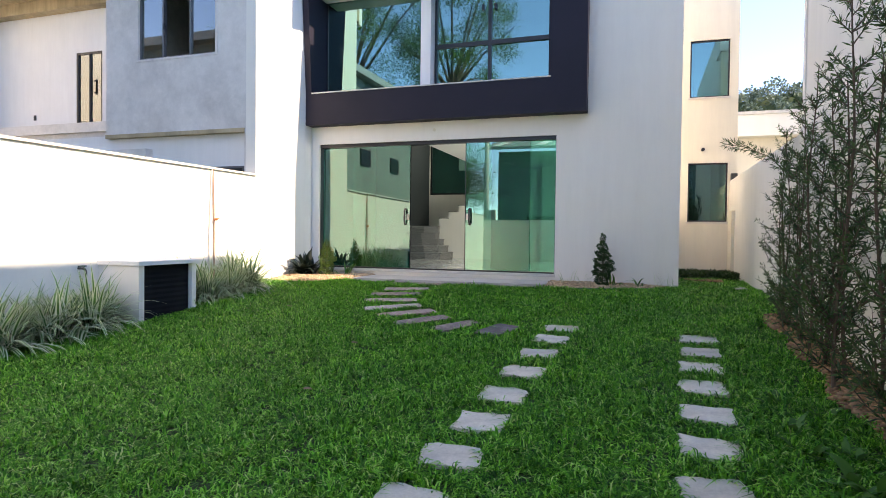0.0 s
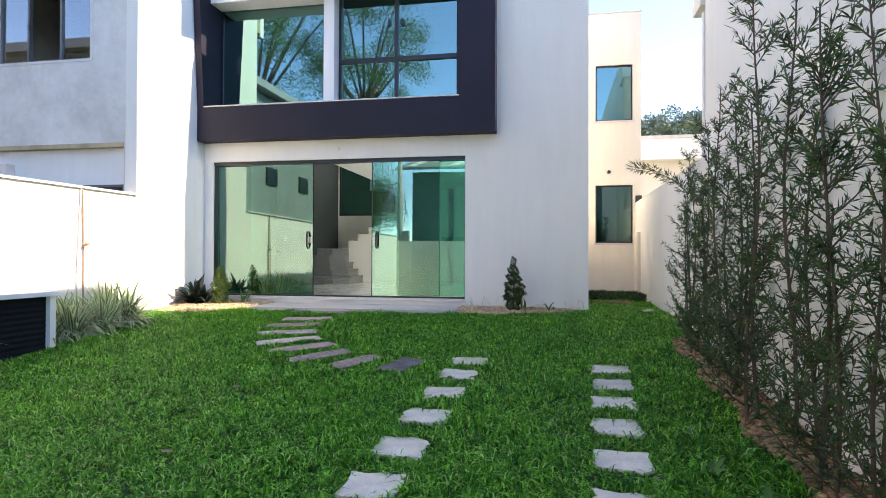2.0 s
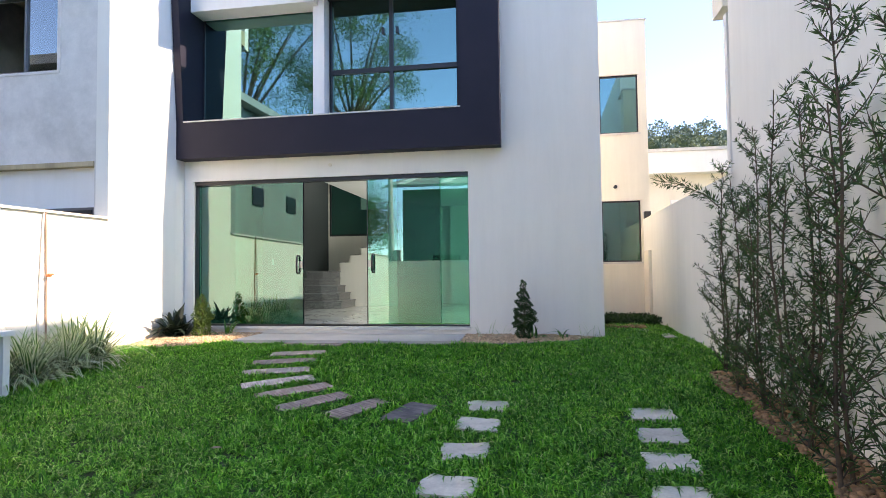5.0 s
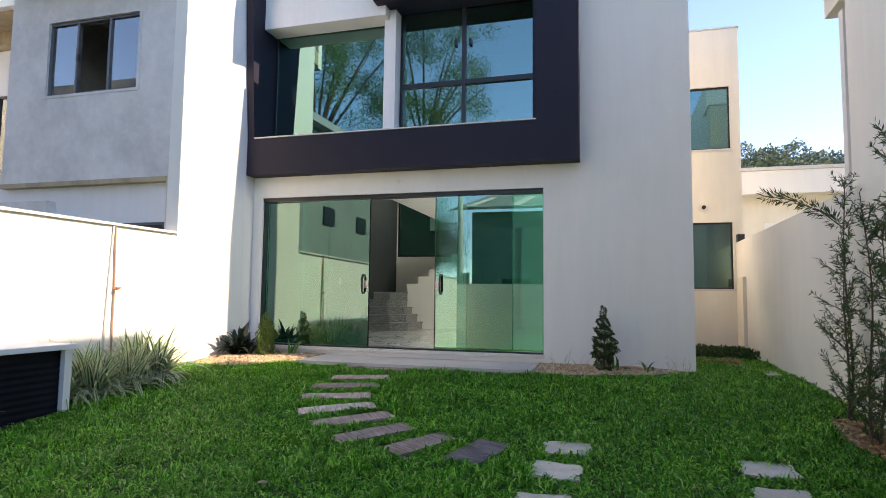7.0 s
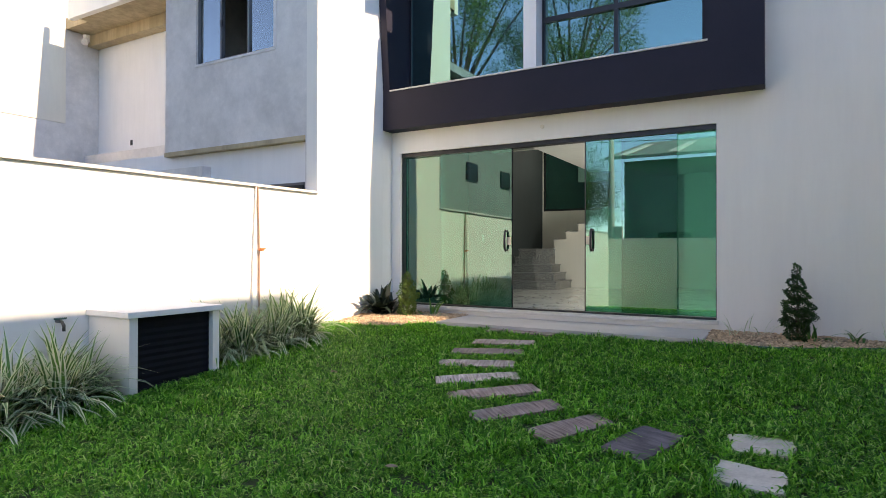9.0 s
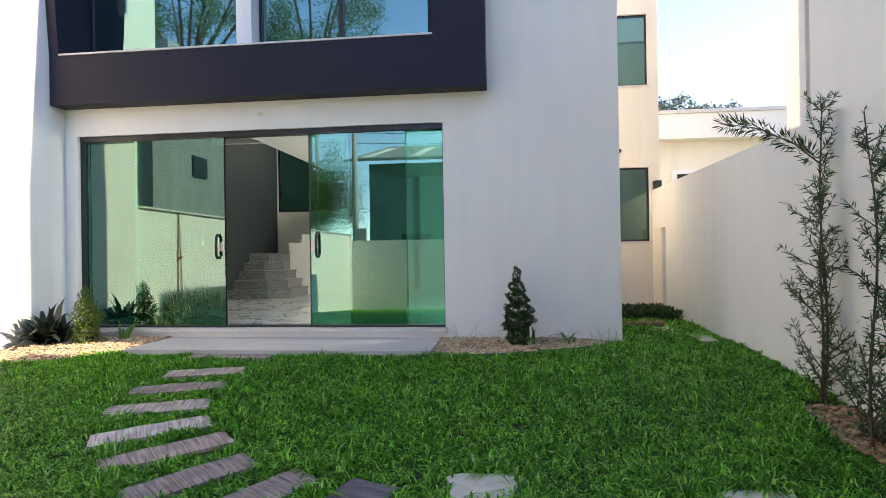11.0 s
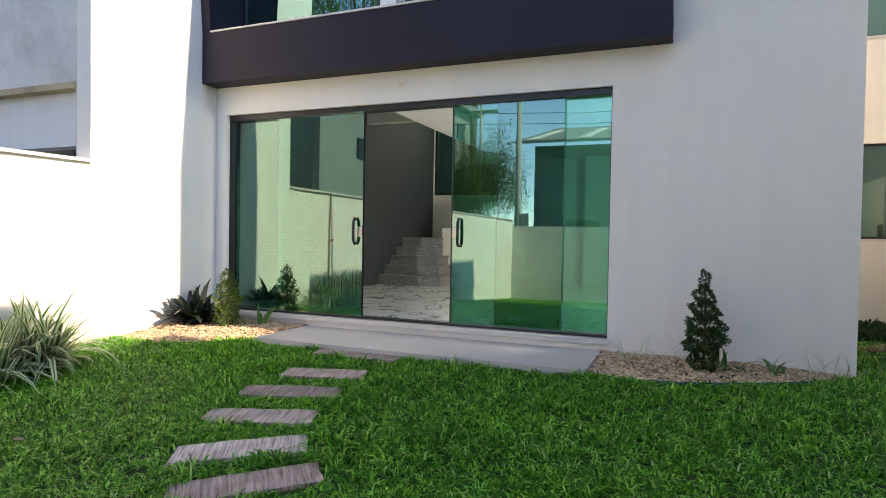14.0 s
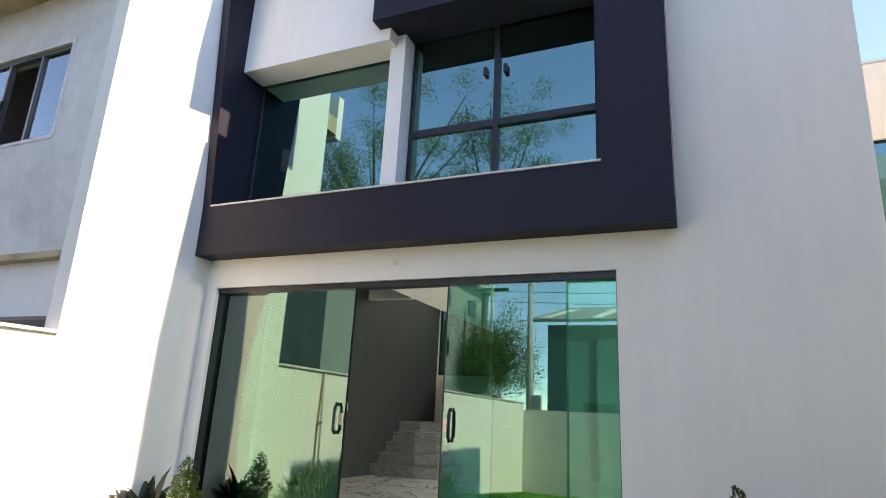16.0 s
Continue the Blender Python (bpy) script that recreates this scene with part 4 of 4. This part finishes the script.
# ---------------- plants ----------------
def needle_tree(seed, height, spread, dense=1.0):
    """A slender upright conifer-like shrub: thin stems, rising twigs, long narrow leaves."""
    r = np.random.default_rng(seed)
    tb = bmesh.new()
    pos, dirs = [], []
    for st in range(2):
        lean = r.normal(0, 0.05, 2) * (st > 0)
        off = r.normal(0, 0.04, 2) * (st > 0)
        hh = height * (1.0 if st == 0 else r.uniform(0.65, 0.92))
        stem = [Vector((off[0] + lean[0] * z * 1.2 + 0.025 * math.sin(3.1 * z + st), off[1] + lean[1] * z * 1.2 + 0.025 * math.cos(2.6 * z + st), z)) for z in np.linspace(-0.03, hh, 9)]
        tube(tb, stem, [0.0105 * (1 - 0.8 * i / 8) + 0.002 for i in range(9)], 6)
        for k in range(int(40 * dense)):
            u = r.uniform(0.03, 1.0) ** 1.15
            z = u * hh
            i = min(7, int(u * 8))
            p0 = stem[i].lerp(stem[i + 1], u * 8 - i)
            a = r.uniform(0, 6.283)
            ln = spread * (0.5 + 0.75 * r.uniform()) * (1.0 - 0.62 * u)
            d = Vector((math.cos(a), math.sin(a), r.uniform(0.5, 1.5)))
            d.normalize()
            p1 = p0 + d * ln * 0.55
            p2 = p1 + (d + Vector((0, 0, 0.35))).normalized() * ln * 0.5
            tube(tb, [p0, p1, p2], [0.005, 0.0035, 0.0015], 4, cap=False)
            m = int(34 * (0.4 + ln / spread))
            for t in r.uniform(0.1, 1.0, m):
                q = p0.lerp(p1, t / 0.55) if t < 0.55 else p1.lerp(p2, (t - 0.55) / 0.45)
                o = Vector(r.normal(size=3))
                pos.append(q[:])
                dirs.append((d * 0.75 + o.normalized() * 0.9)[:])
        for t in r.uniform(0.25, 1.0, int(60 * dense)):
            i = min(7, int(t * 8))
            q = stem[i].lerp(stem[i + 1], t * 8 - i)
            pos.append(q[:])
            dirs.append((Vector(r.normal(size=3)).normalized() + Vector((0, 0, 0.5)))[:])
    return mesh_of("trunk", tb, BARK), leaf_cloud("crown", np.array(pos), np.array(dirs), 0.064, 0.0105, NEEDLE, r)


variants = [needle_tree(s, h, sp) for s, h, sp in ((1, 2.45, 0.50), (2, 2.6, 0.46), (3, 2.3, 0.44), (4, 2.55, 0.52))]
HEDGE = [(7.8, 1.02, 0, 0.88), (7.0, 0.9, 2, 0.86), (6.5, 0.93, 1, 0.88), (6.05, 0.9, 3, 1.02), (5.55, 0.94, 0, 0.98), (5.0, 0.9, 1, 1.18), (4.45, 0.93, 3, 1.16), (3.9, 0.9, 2, 1.14), (3.4, 0.92, 0, 1.02), (2.8, 0.9, 1, 1.0), (2.2, 0.92, 3, 1.0)]
for i, (y, x, k, s) in enumerate(HEDGE):
    e = empty("hedge_tree", (x, y, gz(y)), "slender dark green hedge tree with narrow leaves in gravel", "tree", "row of hedge trees")
    e.rotation_euler = (0, 0, i * 1.9)
    e.scale = (s, s, s)
    for nm, me in zip(("trunk", "crown"), variants[k]):
        o = new(nm, me)
        o.parent = e


# a long bough that leans out from the last hedge tree
r = np.random.default_rng(77)
e = empty("hedge_bough", (1.02, 7.8, 1.55), "long leaning bough of the last hedge tree", "branch")
bm = bmesh.new()
bough = [Vector(q) for q in ((0, 0, 0), (-0.16, 0.06, 0.17), (-0.38, 0.12, 0.30), (-0.62, 0.18, 0.36))]
tube(bm, bough, [0.007, 0.005, 0.004, 0.002], 5)
pos, dirs = [], []
for t in r.uniform(0.25, 3.0, 330):
    i = min(2, int(t))
    q = bough[i].lerp(bough[i + 1], t - i)
    d = (bough[i + 1] - bough[i]).normalized()
    o = Vector(r.normal(size=3)).normalized()
    pos.append((q + o * 0.03)[:])
    dirs.append((d * 0.7 + o * 0.9)[:])
part("branch", bm, BARK, e)
c = new("foliage", leaf_cloud("foliage", np.array(pos), np.array(dirs), 0.075, 0.012, NEEDLE, r))
c.parent = e


def strap_plant(seed, n, length, width, mats, tall=0.75, low=0.35, rim=0.16):
    """Arching strap leaves with pale margins, as three strips a leaf."""
    r = np.random.default_rng(seed)
    V, F, M = [], [], []
    for _ in range(n):
        a = r.uniform(0, 6.283)
        el = r.uniform(low, 1.4)
        L = length * r.uniform(0.6, 1.2)
        w = width * r.uniform(0.8, 1.2)
        p = np.array([r.normal(0, 0.05), r.normal(0, 0.05), 0.0])
        d = np.array([math.cos(a) * math.cos(el), math.sin(a) * math.cos(el), math.sin(el) * tall * 1.2])
        side = np.array([-math.sin(a), math.cos(a), 0])
        base = len(V)
        seg = 5
        for i in range(seg + 1):
            t = i / seg
            ww = w * (0.55 + 0.9 * t) if t < 0.45 else w * max(0.02, (1 - t) / 0.55)
            for u in (-0.5, -rim, rim, 0.5):
                V.append(p + side * ww * u + np.array([0, 0, 0.12 * ww * (abs(u) * 2)]))
            p = p + d * L / seg
            d = d + np.array([0, 0, -1.0]) * (0.22 + 0.30 * t) * (1.35 - 0.4 * el)
            d = d / np.linalg.norm(d)
        for i in range(seg):
            for j in range(3):
                q = base + i * 4 + j
                F += [q, q + 1, q + 5, q + 4]
                M.append(1 if j == 1 else 0)
    return raw_mesh("leaves", V, F, np.full(len(M), 4), [mats[0], mats[1]], M, smooth=True)


spider = [strap_plant(s, 120, 0.66, 0.046, (SPIE, SPID), rim=0.24) for s in (11, 12, 13)]
spots = [(-6.55, 6.62), (-6.4, 6.85), (-6.58, 7.1), (-6.38, 7.3), (-6.55, 7.55), (-6.42, 7.8), (-6.6, 6.9), (-6.62, 7.75),
         (-6.5, 5.15), (-6.35, 4.9), (-6.55, 4.7), (-6.38, 4.45), (-6.55, 4.2), (-6.4, 3.95), (-6.5, 3.65), (-6.5, 3.3), (-6.5, 2.9), (-6.62, 5.0), (-6.62, 4.45)]
for i, (x, y) in enumerate(spots):
    o = empty("spider_plant", (x, y, gz(y)), "green and cream striped spider plant by the sunny wall", "plant", "spider plants along the wall")
    o.rotation_euler, o.scale = (0, 0, i * 2.3), (1.0 + 0.12 * math.sin(i * 3),) * 3
    c = new("leaves", spider[i % 3])
    c.parent = o


def topiary(x, y, h, tiers, seed, label, mat=TOPI, leaf=0.028):
    r = np.random.default_rng(seed)
    e = empty("topiary_bush", (x, y, gz(y) + 0.04), label, "bush")
    bm = bmesh.new()
    tube(bm, [(0, 0, -0.04), (0.01, 0, h * 0.5), (0, 0.01, h * 0.93)], [0.016, 0.011, 0.004], 7)
    pos, dirs = [], []
    for zc, rad, hh, n in tiers:
        for k in range(int(n)):
            d = r.normal(size=3)
            d /= np.linalg.norm(d)
            rr = r.uniform(0.55, 1.0) ** 0.5 * (1 + 0.24 * math.sin(5 * d[0] + 4 * d[2] + 9 * zc) + 0.1 * math.sin(11 * d[1] + 30 * zc))
            pos.append((d[0] * rad * rr, d[1] * rad * rr, zc + d[2] * hh * rr))
            dirs.append(d + r.normal(size=3) * 0.5)
        for k in range(9):
            a = r.uniform(0, 6.28)
            tube(bm, [(0, 0, zc - hh * 0.4), (math.cos(a) * rad * 0.8, math.sin(a) * rad * 0.8, zc + r.uniform(-0.5, 0.6) * hh)], [0.004, 0.002], 4, cap=False)
    o = part("trunk", bm, BARK)
    o.parent = e
    c = new("crown", leaf_cloud("crown", np.array(pos), np.array(dirs), leaf, leaf * 0.6, mat, r))
    c.parent = e
    return e


topiary(-1.14, 9.6, 0.8, [(0.10, 0.10, 0.10, 1300), (0.24, 0.15, 0.09, 1900), (0.36, 0.14, 0.08, 1500), (0.49, 0.105, 0.08, 1200), (0.61, 0.075, 0.075, 650), (0.73, 0.035, 0.08, 260)], 5, "dark green clipped spiral bush in gravel", leaf=0.024)
topiary(-6.02, 9.55, 0.68, [(0.12, 0.13, 0.13, 1300), (0.28, 0.14, 0.11, 1300), (0.42, 0.10, 0.10, 800), (0.54, 0.06, 0.10, 380)], 6, "small yellow-green clipped bush beside the glass door", YELLOWLEAF, 0.024)

dark = strap_plant(21, 60, 0.50, 0.095, (DARKLEAF, DARKLEAF), 1.1, 0.6)
e = empty("dark_leaf_plant", (-6.42, 9.5, gz(9.5) + 0.02), "dark purple broad-leaved plant in the gravel corner", "plant")
o = new("leaves", dark)
o.parent = e
lily = strap_plant(22, 9, 0.42, 0.05, (SPID, SPID), 0.8)
for i, (x, y, s) in enumerate(((-5.75, 9.72, 0.9), (-0.95, 9.75, 0.7), (-0.62, 9.75, 0.6))):
    e = empty("green_lily", (x, y, gz(y) + 0.03), "small green strap-leaved plant in gravel", "plant")
    e.rotation_euler, e.scale = (0, 0, i * 2.0), (s, s, s)
    o = new("leaves", lily)
    o.parent = e
thin = strap_plant(23, 11, 0.34, 0.012, (SPIE, SPID), 0.9)
for i, (x, y, s) in enumerate(((-1.75, 9.72, 1), (-1.5, 9.78, 1.0), (-0.3, 9.85, 0.9), (-0.1, 9.88, 0.8), (-6.5, 8.5, 0.9), (-6.62, 8.25, 1.0), (-5.55, 9.65, 0.6))):
    e = empty("grass_tuft", (x, y, gz(y) + 0.03), "thin striped grass tuft by the wall", "plant", "tufts in the gravel")
    e.rotation_euler, e.scale = (0, 0, i * 2.4), (s, s, s)
    o = new("leaves", thin)
    o.parent = e
weed = strap_plant(24, 16, 0.17, 0.07, (BRIGHT, BRIGHT), 0.7)
for i, (x, y, s) in enumerate(((0.42, 4.0, 0.75), (0.55, 4.3, 0.7), (0.35, 3.6, 0.8), (0.6, 3.7, 0.7), (0.3, 4.5, 0.7), (-3.05, 7.35, 0.5), (-2.6, 8.2, 0.5), (0.5, 3.2, 1.2), (-1.9, 8.85, 0.4))):
    e = empty("weed", (x, y, gz(y)), "broad-leaved green weed growing in the lawn", "weed", "weeds in the lawn")
    e.rotation_euler, e.scale = (0, 0, i * 2.4), (s, s, s)
    o = new("leaves", weed)
    o.parent = e
# low ground cover in the side passage
n = 5200
p = np.stack([rng.uniform(0.05, 1.12, n), rng.uniform(11.8, 12.9, n), np.zeros(n)], 1)
p[:, 2] = gy(p[:, 1]) + rng.uniform(0, 0.13, n)
dd = rng.normal(size=(n, 3)) + [0, 0, 0.8]
tagged(new("ground_cover", leaf_cloud("ground_cover", p, dd, 0.05, 0.03, TOPI, rng)), "low dark green ground cover in the side passage", "ground cover", kind="stuff")
structure(boxes("pavement_side", [(0.0, 1.15, 13.0, 13.6, -0.3, 0.01)], CONCRETE), "pale concrete paving by the side wing", "paving")
for k, (x, y) in enumerate(((0.66, 10.75), (0.90, 10.2))):
    ob = new("stepping_board", slab_piece("stepping_board", 0.17, 0.55, 0.03, 0.01, CONCRETE, 90 + k))
    ob.matrix_world = pose(x, y, gz(y), 0, 0, 0)
    tagged(ob, "grey stepping slab in the side passage", "stepping stone", "slabs in the passage")

# ---------------- air conditioner housing ----------------
hut = empty("outdoor_unit_housing", (-6.45, 5.9, gz(5.9)), "white masonry housing with black louvre for an outdoor unit", "equipment housing")
g0 = gz(5.3) - 0.05
HX = -6.17
under(boxes("side_panel", [(W + 0.003, HX, 5.40, 5.48, g0, 0.33)], WHITE, bevel=0.004), hut)
under(boxes("side_panel", [(W + 0.003, HX, 6.27, 6.35, g0, 0.33)], WHITE, bevel=0.004), hut)
under(boxes("top_slab", [(W + 0.003, HX + 0.03, 5.37, 6.38, 0.332, 0.385)], PANEL, bevel=0.006), hut)
lv = under(boxes("louvre", [(HX - 0.09, HX - 0.06, 5.48, 6.27, g0, 0.33)], LOUVRE, label="black louvred front"), hut)
for k in range(11):
    z = g0 + 0.1 + k * 0.063
    bm = bmesh.new()
    prism(bm, [(HX - 0.06, 5.482, z), (HX - 0.051, 5.482, z - 0.03), (HX - 0.051, 5.482, z - 0.018), (HX - 0.06, 5.482, z + 0.012)], (0, 0.786, 0))
    under(part("slat", bm, LOUVRE), hut)

# ---------------- small things ----------------
LEAFDRY = surface("dry_leaf", (0.22, 0.16, 0.10), (0.36, 0.28, 0.18), 9, 60, 0.9, 0.2)
for i, (x, y, a) in enumerate(((-2.9, 3.75, 20), (-3.2, 5.1, 33), (-0.6, 7.4, 80), (-4.9, 6.6, 10))):
    bm = bmesh.new()
    top = [(-0.06, 0, 0), (-0.02, 0.03, 0.008), (0.04, 0.022, 0.012), (0.07, 0, 0.004), (0.035, -0.026, 0.014), (-0.025, -0.028, 0.006)]
    prism(bm, top, (0, 0, 0.003))
    ob = part("fallen_leaf", bm, LEAFDRY)
    ob.matrix_world = pose(x, y, gz(y) + 0.045, 12, 8, a) @ Matrix.Scale(0.6, 4)
    tagged(ob, "dry curled brown leaf lying on the lawn", "leaf", "fallen leaves")
tap = empty("garden_tap", (W + 0.02, 5.12, 0.2), "small dark garden tap on the white wall", "tap")
bm = bmesh.new()
tube(bm, [(W + 0.002, 5.12, 0.3), (W + 0.09, 5.12, 0.3), (W + 0.12, 5.12, 0.27), (W + 0.12, 5.12, 0.22)], 0.014, 8)
under(part("spout", bm, BLACKPL, smooth=True), tap)
under(boxes("lever", [(W + 0.05, W + 0.075, 5.07, 5.17, 0.318, 0.335)], HOSE, bevel=0.004), tap)

# ---------------- pipes on the wall ----------------
for k, (dy, mat, lab) in enumerate(((0.0, PVC, "thin brown pipe with orange tap on the white wall"), (-0.09, SILL, "thin pale conduit on the white wall"))):
    bm = bmesh.new()
    y = 7.43 + dy
    top = 1.72
    tube(bm, [(W + 0.02, 7.4 + dy * 0.25, top), (W + 0.02, y, 0.95), (W + 0.02, y + dy * 0.5, gz(7.4))], 0.011, 8)
    e = empty("wall_pipe", (W + 0.02, y, gz(7.4)), lab, "pipe")
    under(part("pipe", bm, mat), e)
    if k == 0:
        bm = bmesh.new()
        tube(bm, [(W + 0.02, y, 0.94), (W + 0.08, y, 0.94)], 0.018, 8)
        tube(bm, [(W + 0.08, y - 0.035, 0.955), (W + 0.08, y + 0.035, 0.955)], 0.012, 8)
        under(part("tap", bm, ORANGE), e)


# ---------------- trees behind the street, and the wooded hill ----------------
def street_tree(x, y, h, r0, seed, label):
    r = np.random.default_rng(seed)
    e = empty("street_tree", (x, y, gz(y)), label, "tree")
    bm = bmesh.new()
    top = Vector((0.3, 0.2, h * 0.55))
    tube(bm, [(0, 0, -0.1), (0.1, 0.05, h * 0.3), top], [0.24, 0.19, 0.13], 10)
    pos, dirs = [], []
    for k in range(18):
        a = k * 2.4 + r.uniform(0, 0.5)
        tip = top + Vector((math.cos(a) * r0 * r.uniform(0.5, 1), math.sin(a) * r0 * r.uniform(0.5, 1), h * r.uniform(0.05, 0.45)))
        mid = top.lerp(tip, 0.5) + Vector((0, 0, 0.3))
        tube(bm, [top, mid, tip], [0.09, 0.05, 0.02], 6)
        for j in range(5):
            c = mid.lerp(tip, r.uniform(0.1, 1.1)) + Vector(r.normal(0, 0.55, 3))
            m = 330
            q = r.normal(0, 0.33, (m, 3)) + np.array(c[:])
            pos.append(q)
            dirs.append(r.normal(size=(m, 3)))
    o = part("trunk", bm, BARK)
    o.parent = e
    c = new("crown", leaf_cloud("crown", np.concatenate(pos), np.concatenate(dirs), 0.10, 0.05, CROWN, r))
    c.parent = e


street_tree(-15.0, -6.5, 16.0, 5.0, 31, "tall leafy street tree with open crown")
street_tree(-10.5, -9.5, 17.0, 4.2, 32, "leafy street tree across the road")
street_tree(-10.7, -8.8, 5.6, 2.0, 34, "small bushy street tree by the poles")
street_tree(-13.5, -16.0, 6.5, 2.6, 33, "bushy green tree beside the pale house")

bm = bmesh.new()
hx = np.linspace(-30, 75, 36)
rows = []
for j, yy in enumerate(np.linspace(60, 104, 8)):
    rows.append([bm.verts.new((x, yy, -1 + (17.2 + 5.0 * math.exp(-((x - 34) / 12) ** 2)) * math.sin(min(1, j / 2) * math.pi / 2) * (0.75 + 0.25 * math.sin(x * 0.12)))) for x in hx])
for a, b in zip(rows, rows[1:]):
    for i in range(len(hx) - 1):
        bm.faces.new((a[i], a[i + 1], b[i + 1], b[i]))
me = mesh_of("backdrop", bm, SOIL)
structure(new("backdrop", me), "dark hillside far behind the houses", "hill")
n = 120000
cols = rng.uniform(0, len(hx) - 1.01, n)
rowsj = rng.uniform(0, 6.9, n)
co = np.array([v.co[:] for v in me.vertices]).reshape(8, len(hx), 3)
ci, ri = cols.astype(int), rowsj.astype(int)
fc, fr_ = (cols - ci)[:, None], (rowsj - ri)[:, None]
p = (co[ri, ci] * (1 - fc) + co[ri, ci + 1] * fc) * (1 - fr_) + (co[ri + 1, ci] * (1 - fc) + co[ri + 1, ci + 1] * fc) * fr_
clump = np.sin(p[:, 0] * 1.7 + np.sin(p[:, 1]) * 2) * 0.6 + np.sin(p[:, 0] * 0.6) * 0.5
p[:, 2] += np.abs(clump) * 1.3 + rng.uniform(0, 0.7, n)
tagged(new("hill_woods", leaf_cloud("hill_woods", p, rng.normal(size=(n, 3)), 0.34, 0.24, HILLHAZE, rng)), "dense woods on the far hill, haze mixed into the green", "woods", kind="stuff")
